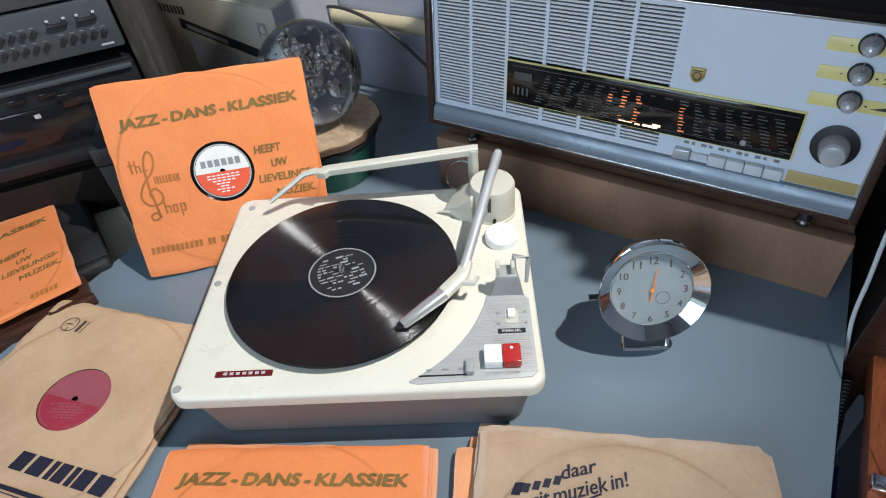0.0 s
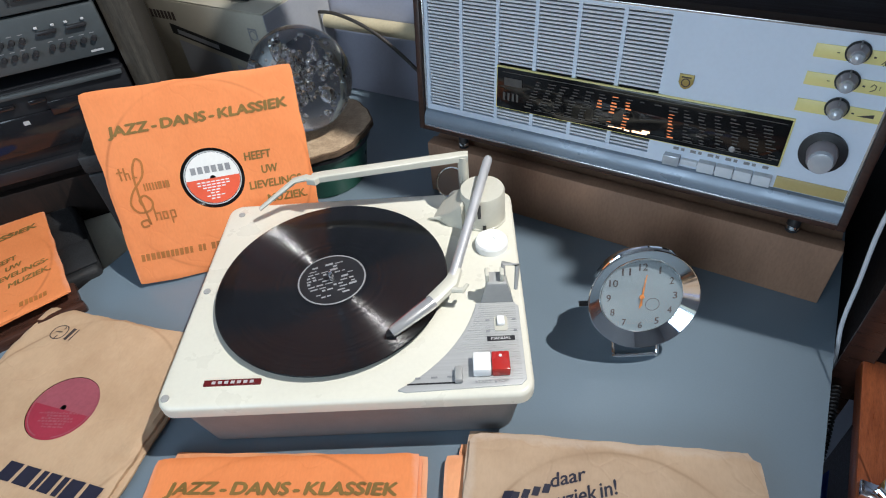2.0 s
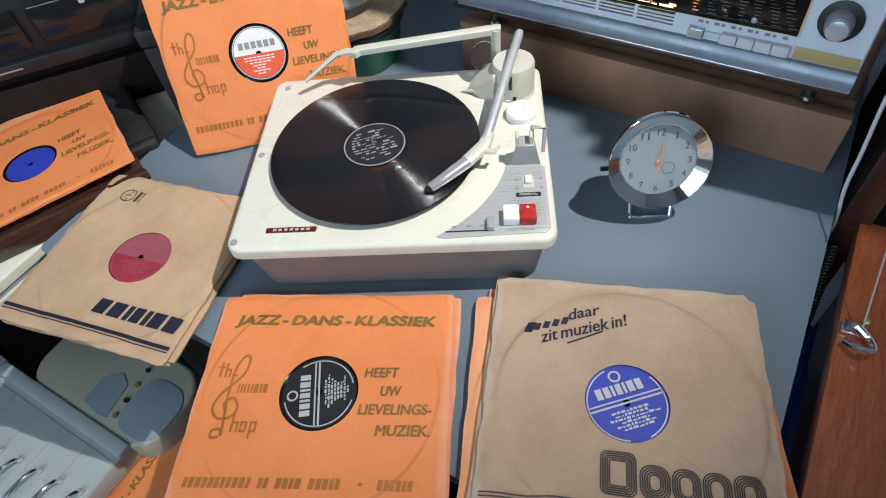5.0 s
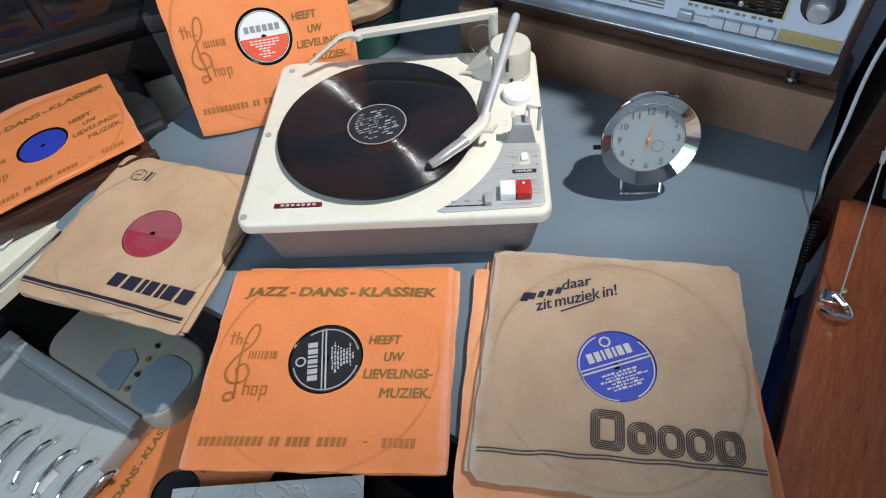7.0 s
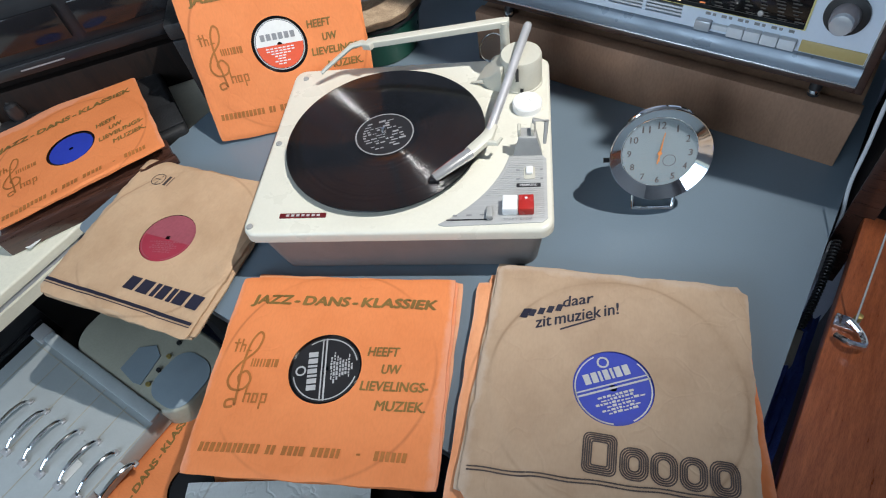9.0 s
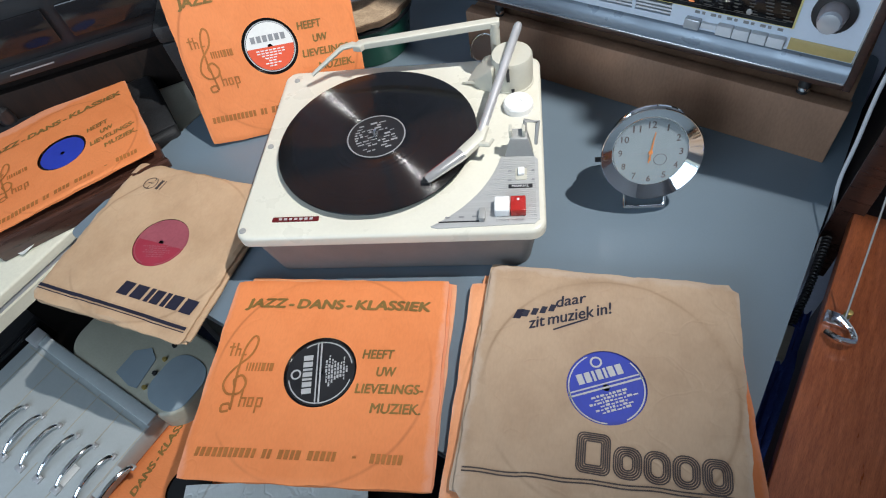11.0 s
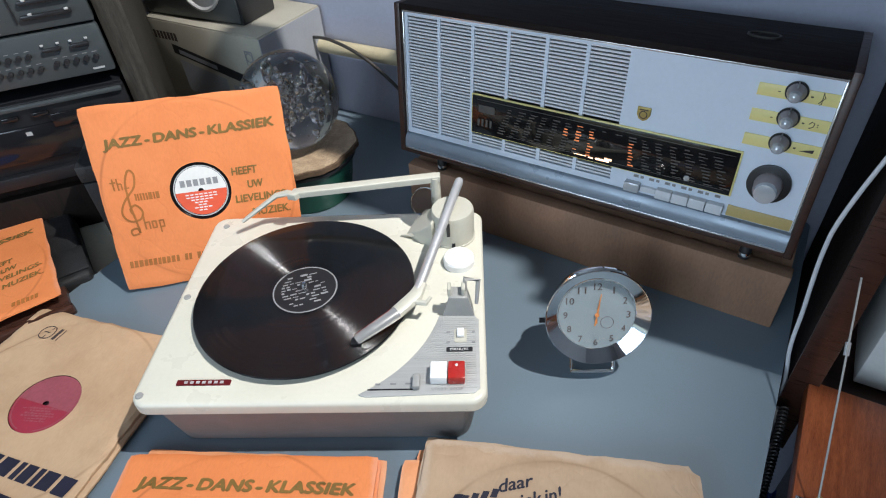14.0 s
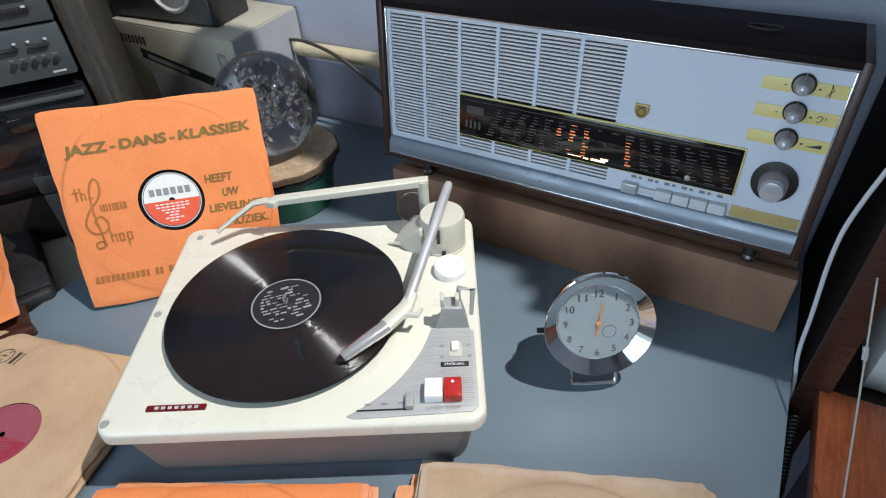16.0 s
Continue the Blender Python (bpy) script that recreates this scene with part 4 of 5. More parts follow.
bars([(-0.0835, 0.077, 0.0014, 0.022), (-0.089, 0.0875, 0.011, 0.0013), (-0.070, 0.079, 0.0045, 0.018), (-0.0625, 0.079, 0.0014, 0.018)], 0, bm, zf, 0.1)
part("small_emblem", bm, INK_FADED, phil)

# leaning sleeve at the back, with the black box that it leans on
amstel, zf = shop_sleeve(pose(-0.194, 0.314, 0.1165, 68.2, 2.8, 17.0), "orange paper record sleeve leaning upright against a black box", 31, 0.251, tilt=0.022, up=-0.0075)
sleeve_record(amstel, 0.0395, 0.0022)
label_disc(amstel, 0.0335, 0.0026, LAB_WHITE, LAB_SCARLET, 0.0)
ring = ring_print(0.0348, 0.0014, 0.0030)
part("label_rim", ring, INK_SILVER, amstel)
for k in range(6):
    part("brand_block", bars([(-0.025 + k * 0.0086, 0.0075, 0.0062, 0.009)], 0.0031), INK_GREY, amstel)
bm = bmesh.new()
rnd = random.Random(6)
for k in range(7):
    y = -0.005 - 0.0037 * k
    half = math.sqrt(0.031 ** 2 - y * y) * rnd.uniform(0.3, 0.8)
    bars([(-half + j * 0.006, y, 0.0045, 0.0016) for j in range(int(half / 0.003))], 0.0031, bm)
part("label_print", bm, LAB_WHITE, amstel)
black_box = thing("black_box", pose(-0.212, 0.345, 0, 0, 0, 17), "black leatherette box behind an upright sleeve", "box")
part("body", box(0.256, 0.12, 0.135, (-0.018, 0.062, 0), 0.004), BLACK_CLOTH, black_box)
part("lid", box(0.258, 0.122, 0.026, (-0.018, 0.062, 0.136), 0.004), BLACK_CLOTH, black_box)

# sleeve with the blue label on its tray
tray = thing("wooden_tray", pose(-0.553, 0.216, -0.02, 0, 0, 38), "brown lacquered wooden tray under a record sleeve", "tray")
part("body", box(0.262, 0.258, 0.028, (0, 0, 0), 0.003), TRAYWOOD, tray)
part("rim", box(0.27, 0.012, 0.034, (0, -0.129, 0), 0.003), TRAYWOOD, tray)
blue, zf = shop_sleeve(pose(-0.561, 0.224, 0.0155, -3.0, -2.0, 38.2) @ Matrix.Translation((0, -0.021, 0)), "orange paper record sleeve with a bright blue label, on a tray", 37, ext=(0.13, 0.13, 0.109, 0.151))
sleeve_record(blue, 0.0395, 0.0022)
label_disc(blue, 0.0355, 0.003, LAB_BLUE)
case_bm = box(0.05, 0.185, 0.034, (0, 0, 0), 0.008, 3)
black_case = thing("black_case", pose(-0.450, 0.318, -0.02, 0, 0, 37.5), "soft black case lying beside a record sleeve", "case")
part("body", case_bm, BLACK_CLOTH, black_case)
part("flap", box(0.051, 0.06, 0.004, (0, -0.052, 0.0342), 0.0015), BLACK_CLOTH, black_case)


# ---- clock ----
clock = thing("alarm_clock", pose(0.3165, 0.1225, 0, 0, 0, 2.0), "round chrome alarm clock with a pale blue-grey face", "clock")
face = pose(0, 0.002, 0.0800, 70, 0, 0) @ Matrix.Diagonal((0.94, 0.94, 0.94, 1))
part("body", lathe([(0, -0.034), (0.030, -0.033), (0.044, -0.030), (0.049, -0.024), (0.0505, -0.008), (0.050, 0.0), (0, 0.0)], 64, face), CHROME, clock, "chrome drum body")
part("bezel", lathe([(0.0440, 0.0015), (0.0445, 0.0030), (0.0460, 0.0034), (0.0590, 0.0135), (0.0600, 0.0138), (0.0608, 0.0128), (0.0602, 0.0105), (0.0505, -0.002)], 72, face, cap=False), CHROME, clock, "wide polished chrome bezel")
part("dial", lathe([(0, 0.001), (0.046, 0.001), (0.046, 0.002), (0, 0.002)], 64, face), CLOCKFACE, clock, "pale blue-grey dial")
num = bmesh.new()
for k in range(1, 13):
    a = radians(90 - 30 * k)
    s = str(k)
    w = 0.0018 if k == 1 else 0.0046 * len(s)
    lettering(s, 0.0362 * math.cos(a) - w / 2, 0.0362 * math.sin(a) - 0.0042, w, 0.0084, 0.0024, None, 0, 0.0004, num)
for k in range(60):
    a = radians(6 * k)
    if k % 5:
        ribbon([(0.0428 * math.cos(a), 0.0428 * math.sin(a)), (0.0442 * math.cos(a), 0.0442 * math.sin(a))], 0.0004, 0.0024, num)
bmesh.ops.transform(num, matrix=face, verts=num.verts)
part("numerals", num, INK_FADED, clock)
small = ring_print(0.0075, 0.0006, 0.0024)
bmesh.ops.translate(small, vec=(0.012, -0.010, 0), verts=small.verts)
bmesh.ops.transform(small, matrix=face, verts=small.verts)
part("small_dial", small, INK_FADED, clock)
for pts, w in ((((0, -0.011), (0, 0.003), (0.0040, 0.027)), 0.0013), (((-0.002, -0.014), (0.0005, 0.002), (0.002, 0.014)), 0.0017)):
    hb = ribbon(pts, w, 0.0036)
    bmesh.ops.transform(hb, matrix=face, verts=hb.verts)
    part("clock_hand", hb, COPPER, clock, "orange clock hand")
part("hub", lathe([(0, 0.003), (0.0028, 0.003), (0.0024, 0.0044), (0, 0.0046)], 20, face), COPPER, clock)
cover = part("cover_glass", lathe([(0.0442, 0.0050), (0.03, 0.0066), (0, 0.0072)], 48, face, cap=False), CLEAR, clock, "domed clear glass")
cover.visible_shadow = False
part("stand", tube(smooth_path([(-0.026, 0.004, 0.036), (-0.024, -0.008, 0.018), (-0.0235, -0.016, 0.005), (-0.019, -0.0175, 0.0026), (0.019, -0.0175, 0.0026), (0.0235, -0.016, 0.005), (0.024, -0.008, 0.018), (0.026, 0.004, 0.036)], 5), 0.0024, 10), CHROME, clock, "chrome wire stand")
part("rear_foot", tube([(0, 0.020, 0.045), (0, 0.034, 0.001)], 0.004, 10), CHROME, clock)
part("winding_key", tube([(-0.046, 0.016, 0.055), (-0.06, 0.016, 0.055)], 0.003, 10), BLACK, clock)
part("top_handle", tube(smooth_path([(-0.038, 0.012, 0.110), (-0.024, 0.014, 0.128), (0.0, 0.015, 0.1345), (0.024, 0.014, 0.128), (0.038, 0.012, 0.110)]), 0.0035, 10), CHROME, clock, "chrome carrying rim")


# ---- radio on its plinth ----
corner = uv(0.4078, 0.3933)
plinth = thing("radio_plinth", pose(corner.x, corner.y, 0, 0, 0, -28.0), "plain brown wooden board plinth under a radio", "plinth")
part("front_board", box(0.524, 0.02, 0.084, (-0.262, 0.010, 0), 0.0015), BOARD, plinth)
part("body", box(0.518, 0.20, 0.082, (-0.262, 0.121, 0)), BOARD, plinth)

X0, X1, Z0, Z1, RDEP = -0.0205, 0.5065, -0.0105, 0.1975, 0.155
stands = uv(0.143, 0.410, 0.118)
radio_m = pose(stands.x, stands.y, stands.z, 0, 0, -29.0) @ pose(0, 0, 0, -7.0) @ pose(0, 0, 0, 0, -1.0) @ pose(-0.25, -0.008, 0)
radio = thing("table_radio", radio_m, "walnut table radio with a pale grille front and lit dial", "radio")


def rz_box(x0, x1, z0, z1, depth, y=0.0, bevel=0.0, bm=None):
    """A piece of the front, its face y in front of the cabinet."""
    return box(x1 - x0, depth, z1 - z0, ((x0 + x1) / 2, y + depth / 2, z0), bevel, 2, bm)


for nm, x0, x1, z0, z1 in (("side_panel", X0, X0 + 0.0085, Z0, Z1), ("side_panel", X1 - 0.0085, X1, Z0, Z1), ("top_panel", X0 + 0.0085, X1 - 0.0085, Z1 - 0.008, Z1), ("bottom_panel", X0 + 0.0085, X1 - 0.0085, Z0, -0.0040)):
    part(nm, box(x1 - x0, RDEP, z1 - z0, ((x0 + x1) / 2, RDEP / 2, z0), 0.0012), SHADED_WALNUT if nm == "top_panel" else WALNUT, radio, "dark walnut veneer")
part("back_panel", rz_box(X0 + 0.0085, X1 - 0.0085, -0.004, Z1 - 0.008, 0.006, RDEP - 0.008), BLACK, radio)
part("recess", rz_box(X0 + 0.0085, X1 - 0.0085, -0.004, Z1 - 0.008, 0.004, 0.016), BLACK, radio)
for x0, x1, z0, z1 in ((0.2925, 0.4975, 0.0975, 0.1893), (0.4285, 0.4975, 0.0185, 0.0975), (0.2925, 0.4285, 0.0185, 0.0435), (-0.0115, 0.2925, 0.0185, 0.0262), (-0.0115, 0.2925, 0.1828, 0.1893), (-0.0115, -0.0050, 0.0262, 0.1828)):
    part("front_panel", rz_box(x0, x1, z0, z1, 0.006, 0.008), PANEL, radio, "smooth lavender-grey front panel")
rail = slab([(0.009, 0.0180), (0.0045, 0.0165), (0.0010, 0.0105), (0.0002, 0.0010), (0.0015, -0.0036), (0.009, -0.0038)], -0.0118, 0.4978)
for v in rail.verts:
    v.co = Vector((v.co.z, v.co.x, v.co.y))
bmesh.ops.recalc_face_normals(rail, faces=rail.faces)
part("bottom_trim", rail, RAIL, radio, "rounded pale metal lower rail")
part("rail_edge", rz_box(-0.0118, 0.4978, -0.0040, -0.0022, 0.004, -0.0006, 0.0006), SHELLM, radio, "bright lower edge")
tr = rz_box(-0.0118, 0.4978, 0.1862, 0.1893, 0.004, 0.005, 0.0008)
rz_box(-0.0118, -0.0098, 0.0185, 0.1862, 0.004, 0.005, 0.0008, tr)
rz_box(0.4955, 0.4978, 0.0185, 0.1862, 0.004, 0.005, 0.0008, tr)
part("edge_trim", tr, SHELLM, radio)
cols = [(-0.0045 + 0.0502 * k, 0.0410 + 0.0502 * k) for k in range(6)]
for i, (x0, x1) in enumerate(cols):
    first, z = None, 0.0278
    while z < 0.1815:
        if not (i > 1 and 0.0400 < z < 0.0985):
            if first is None:
                first = part("slat", rz_box(x0, x1, 0, 0.0024, 0.004, 0.0095), SLAT, radio, "", Matrix.Translation((0, 0, z)), False)
            else:
                slat = new("slat", first.data)
                slat.parent = radio
                slat.matrix_basis = Matrix.Translation((0, 0, z))
        z += 0.00425
for k in range(7):
    part("grille_divider", rz_box(-0.0092 + 0.0502 * k if k else -0.0052, -0.0045 + 0.0502 * k, 0.0262, 0.1828, 0.005, 0.0085), PANEL, radio)
part("dial_frame", rz_box(0.0958, 0.4288, 0.0435, 0.0978, 0.003, 0.0055, 0.0005), YELLOW, radio, "thin yellow dial frame")
part("dial_glass", rz_box(0.0975, 0.4270, 0.0450, 0.0962, 0.003, 0.004, 0.0004), DIALGLASS, radio, "black dial glass")
rnd = random.Random(5)
dim, lit = bmesh.new(), bmesh.new()
for col in range(17):
    lean = 0.42 * (1 - col / 8)
    for row in range(10):
        z = 0.0515 + row * 0.0038
        x = 0.144 + col * 0.0165 + lean * (z - 0.07) + rnd.uniform(-0.0008, 0.0008)
        w = rnd.uniform(0.0045, 0.0105)
        if 0.268 < x < 0.296 and row < 9:
            continue
        bright = (0.222 < x < 0.262 and rnd.random() < 0.35 + (x - 0.222) * 14) or (0.296 < x < 0.312 and row < 8)
        bars([(x, z, w * (0.7 if bright else 1), rnd.choice((0.0010, 0.0013, 0.0017)))], 0, lit if bright else dim)
bars([(0.1075, 0.075, 0.024, 0.010), (0.1065, 0.056, 0.003, 0.010), (0.1125, 0.056, 0.003, 0.010), (0.1185, 0.056, 0.003, 0.010), (0.1245, 0.056, 0.003, 0.010), (0.105, 0.0915, 0.318, 0.0008), (0.15, 0.0500, 0.27, 0.0006)], 0, dim)
place = pose(0, 0.0034, 0, 90, 0, 0)
for b, mt, lb in ((dim, DIALTXT, "dim station scale"), (lit, DIALGLOW, "glowing orange station scale")):
    bmesh.ops.transform(b, matrix=place, verts=b.verts)
    tagged(part("dial_scale", b, mt, radio), lb, kind="stuff")
hot = bars([(0.272, 0.0490, 0.017, 0.0026), (0.283, 0.0515, 0.009, 0.0026), (0.263, 0.0490, 0.006, 0.0018), (0.244, 0.0500, 0.016, 0.0010)])
bmesh.ops.transform(hot, matrix=pose(0, 0.0031, 0, 90, 0, 0), verts=hot.verts)
part("dial_pointer", hot, DIALHOT, radio, "bright lit dial pointer")
part("tuning_eye", lathe([(0.0034, 0.0), (0.0030, 0.0012), (0, 0.0018)], 20, pose(0.3795, 0.0040, 0.0535, 90, 0, 0)), SHELLM, radio, "small round metal stud on the dial glass")
crest = slab([(0.3105, 0.1240), (0.3105, 0.1150), (0.3135, 0.1100), (0.318, 0.1080), (0.3225, 0.1100), (0.3255, 0.1150), (0.3255, 0.1240)], 0, 0.002, 0.0005)
bmesh.ops.transform(crest, matrix=pose(0, 0.008, 0, 90, 0, 0), verts=crest.verts)
part("crest", crest, GOLD, radio, "small gold shield emblem")
cm = ribbon([(0.318 + 0.0042 * math.cos(a * 0.5236), 0.1155 + 0.0042 * math.sin(a * 0.5236)) for a in range(13)], 0.0012)
bars([(0.313, 0.1205, 0.010, 0.0014)], 0, cm)
bmesh.ops.transform(cm, matrix=pose(0, 0.0057, 0, 90, 0, 0), verts=cm.verts)
part("crest_print", cm, INK_FADED, radio)
for i, z in enumerate((0.1665, 0.1398, 0.1130)):
    part("yellow_strip", rz_box(0.4240, 0.4955, z - 0.0063, z + 0.0063, 0.0015, 0.0066, 0.0003), YELLOW, radio, "yellow knob strip")
    kn = part("knob", lathe([(0.0088, 0.0), (0.0088, 0.004), (0.0080, 0.006), (0.0068, 0.015), (0.0062, 0.0165), (0, 0.0165)], 32, pose(0.4585, 0.0066, z + 0.0030, 90, 0, 0)), KNOB, radio, "mauve-grey control knob")
    part("base_ring", lathe([(0.0104, 0.0), (0.0104, 0.002), (0.0096, 0.003), (0.0086, 0.003)], 32, pose(0.4585, 0.0066, z + 0.0030, 90, 0, 0), cap=False), BLACK, kn, "black ring round the knob")
    part("knob_cap", lathe([(0.0060, 0.0164), (0.0046, 0.0205), (0.002, 0.0222), (0, 0.0224)], 28, pose(0.4585, 0.0066, z + 0.0030, 90, 0, 0)), KNOB_TIP, kn)
    part("knob_pointer", box(0.0012, 0.014, 0.003, (0.4585, -0.0015, z + 0.0110)), INK_GREY, kn)
tb = ribbon([(0.4815 + a * 0.0023, 0.1665 + b * 0.0055) for a, b in ((-1, -0.9), (0, -0.3), (1, 0.2), (0, 1.1), (0.2, -1.0), (-0.4, -1.1))], 0.0008)
ribbon([(0.4805 + a * 0.0025, 0.1395 + b * 0.0035) for a, b in ((-1, 0.2), (-0.2, 1), (0.8, 0.6), (0.6, -0.4), (-0.8, -1))], 0.0009, 0, tb)
bars([(0.4850, 0.1385, 0.001, 0.001), (0.4850, 0.1405, 0.001, 0.001), (0.4715, 0.1660, 0.0022, 0.0016), (0.4715, 0.1393, 0.0022, 0.0016), (0.4715, 0.1125, 0.0022, 0.0016), (0.4425, 0.1664, 0.0022, 0.0008), (0.4425, 0.1397, 0.0022, 0.0008)], 0, tb)
tb.faces.new([tb.verts.new(c) for c in ((0.4760, 0.1112, 0), (0.4900, 0.1112, 0), (0.4900, 0.1152, 0))])
bmesh.ops.transform(tb, matrix=pose(0, 0.0062, 0, 90, 0, 0), verts=tb.verts)
tagged(part("strip_signs", tb, INK_FADED, radio), "printed tone and volume signs", kind="stuff")
big = part("tuning_knob", lathe([(0.0205, 0.0), (0.0205, 0.003), (0.0175, 0.004), (0.0140, 0.005), (0.0130, 0.020), (0.0115, 0.0225), (0, 0.0225)], 40, pose(0.4610, 0.008, 0.0690, 90, 0, 0)), [KNOB], radio, "large tuning knob")
part("knob_skirt", lathe([(0.0215, 0.0), (0.0215, 0.0038), (0.0150, 0.0048), (0, 0.0048)], 40, pose(0.4610, 0.0078, 0.0690, 90, 0, 0)), BLACK, big, "black knob skirt")
part("knob_cap", lathe([(0.0112, 0.0225), (0.0105, 0.029), (0, 0.031)], 32, pose(0.4610, 0.008, 0.0690, 90, 0, 0)), KNOB_TIP, big, "clear cap")
for k in range(6):
    x = 0.3120 + k * 0.0190
    part("push_key", rz_box(x, x + 0.0182, 0.0205 + (0.0025 if k == 1 else 0.0), 0.0325 - (0.003 if k == 1 else 0.0), 0.010, -0.001 + (0.004 if k == 1 else 0.0), 0.0012), SLAT if k else KNOB_TIP, radio, "pressed pale wave-band key" if k == 1 else "pale wave-band key")
kp = bars([(0.316 + k * 0.0062 + (0.004 if k % 3 == 0 else 0), 0.0375, 0.0038, 0.0034) for k in range(17)])
bmesh.ops.transform(kp, matrix=pose(0, 0.0074, 0, 90, 0, 0), verts=kp.verts)
part("key_print", kp, INK_GREY, radio)
part("gold_inlay", rz_box(0.4290, 0.4950, 0.0195, 0.0330, 0.0015, 0.0068, 0.0003), INLAY, radio, "gold inlay strip")
for x in (0.044, 0.4605):
    ft = part("foot", lathe([(0.0062, -0.0195), (0.0068, -0.0175), (0.0068, -0.006), (0.0055, 0.0), (0, 0.0)], 20, Matrix.Translation((x, 0.012, Z0))), BLACK, radio, "black foot with a metal tip")
    part("foot_tip", lathe([(0.0052, -0.0195), (0.0071, -0.0150), (0.0071, -0.0115)], 20, Matrix.Translation((x, 0.012, Z0)), cap=False), CHROME, ft)
    part("foot", lathe([(0.0062, -0.004), (0.0068, -0.003), (0.0055, 0.0), (0, 0.0)], 20, Matrix.Translation((x, 0.145, Z0))), BLACK, radio, "worn-down black rear foot")
ringc = tube(smooth_path([(0.41 + 0.016 * math.cos(a * 0.5236), 0.075 + 0.011 * math.sin(a * 0.5236), Z1 + 0.0025) for a in range(13)], 3), 0.0012, 8)
tagged(part("cable_loop", ringc, CABLE_D, None, "", radio_m), "small dark loop of cable on top of a radio", "cable")

# ---- globe on its stump ----
g = uv(-0.296, 0.382)
bucket = thing("green_bucket", pose(g.x, g.y, 0), "dark green enamel bucket under a wood slice", "bucket")
part("body", lathe([(0.064, 0.0), (0.067, 0.002), (0.079, 0.073), (0.0815, 0.075), (0.0815, 0.079), (0.078, 0.0795), (0, 0.0795)], 56), GREEN, bucket)
part("rim", lathe([(0.0800, 0.069), (0.083, 0.071), (0.083, 0.076), (0.0805, 0.078)], 56, cap=False), BLACK, bucket)
stump = thing("wood_slice", pose(g.x, g.y, 0.080), "sawn round slice of wood with bark", "wood slice")
rim_pts = [((0.0865 + 0.0022 * math.sin(3 * a) + 0.0018 * math.sin(7 * a + 1) + 0.001 * math.sin(17 * a)) * math.cos(a), (0.0865 + 0.0022 * math.sin(3 * a) + 0.0018 * math.sin(7 * a + 1) + 0.001 * math.sin(17 * a)) * math.sin(a)) for a in [2 * math.pi * k / 72 for k in range(72)]]
part("sawn_face", slab([(x * 0.97, y * 0.97) for x, y in rim_pts], 0.0, 0.0100), SLICE, stump)
part("bark", slab(rim_pts, 0.0004, 0.0088, 0.001), BARK, stump)
globe = thing("glass_globe", pose(g.x - 0.002, g.y + 0.002, 0.0903), "clear crackled glass globe full of bubbles", "glass globe")
part("glass_ball", lathe([(0, 0.0)] + [(0.0735 * math.sin(radians(a)), 0.0735 - 0.0735 * math.cos(radians(a))) for a in range(14, 180, 6)] + [(0, 0.147)], 56), CRACKLE, globe)
inner = bmesh.new()
rnd = random.Random(12)
for k in range(150):
    d = Vector((rnd.gauss(0, 1), rnd.gauss(0, 1), rnd.gauss(0, 1))).normalized() * 0.056 * rnd.random() ** 0.8
    own = bmesh.new()
    bmesh.ops.create_icosphere(own, subdivisions=1, radius=rnd.choice((0.0009, 0.0014, 0.0022, 0.0036)))
    for v in own.verts:
        v.co *= rnd.uniform(0.75, 1.2)
    bmesh.ops.translate(own, vec=d + Vector((0, 0, 0.0735)), verts=own.verts)
    merge(own, inner)
for k in range(9):
    own = bmesh.new()
    bmesh.ops.create_icosphere(own, subdivisions=1, radius=rnd.uniform(0.006, 0.014))
    sx, sy, sz = rnd.uniform(0.4, 0.9), rnd.uniform(0.4, 0.9), rnd.uniform(0.8, 1.5)
    for v in own.verts:
        v.co = Vector((v.co.x * sx, v.co.y * sy, v.co.z * sz)) * rnd.uniform(0.7, 1.25)
    bmesh.ops.translate(own, vec=Vector((rnd.gauss(0, 0.015), rnd.gauss(0, 0.015), 0.0735 + rnd.gauss(0.004, 0.018))), verts=own.verts)
    part("glass_shard", own, CLEAR, globe, "clear crackled piece in the glass", None, False)
part("silver_flakes", inner, SHELLM, globe, "bright flakes inside the glass")

for k in range(95):
    d = Vector((rnd.gauss(0, 1), rnd.gauss(0, 1), rnd.gauss(0.25, 1))).normalized() * 0.062 * rnd.random() ** 0.75
    own = bmesh.new()
    bmesh.ops.create_icosphere(own, subdivisions=2, radius=rnd.uniform(0.0012, 0.0042) * (1.6 if k % 19 == 0 else 1))
    bmesh.ops.translate(own, vec=d + Vector((0, 0, 0.0735)), verts=own.verts)
    part("bubble", own, CLEAR, globe, "small bubble in the glass")

# ---- carton with a small radio on it ----
carton = thing("carton", room(-0.563, 0.545, -0.02), "printed white carton with a picture of a recorder", "box")
part("body", box(0.276, 0.16, 0.226, (0, 0, 0), 0.002), CARD, carton)
part("end_panel", box(0.0015, 0.158, 0.224, (0.1385, 0, 0.001)), CARD_GREY, carton, "grey printed end of the carton")
part("top_flap", box(0.274, 0.158, 0.002, (0, 0, 0.2262), 0.0005), CARD, carton)
for k in range(7):
    part("brand_block", bars([(-0.124 + k * 0.0088, 0.192, 0.0066, 0.0145)]), INK_FADED, carton, "", pose(0, -0.0806, 0, 90, 0, 0))
cp = bmesh.new()
bars([(-0.085, 0.168, 0.2, 0.018)], 0, cp)
for v in cp.verts:
    v.co.y -= (v.co.x + 0.085) * 0.18
bmesh.ops.transform(cp, matrix=pose(0, -0.0808, 0, 90, 0, 0), verts=cp.verts)
part("picture_print", cp, BLACK, carton, "dark printed picture of a recorder")
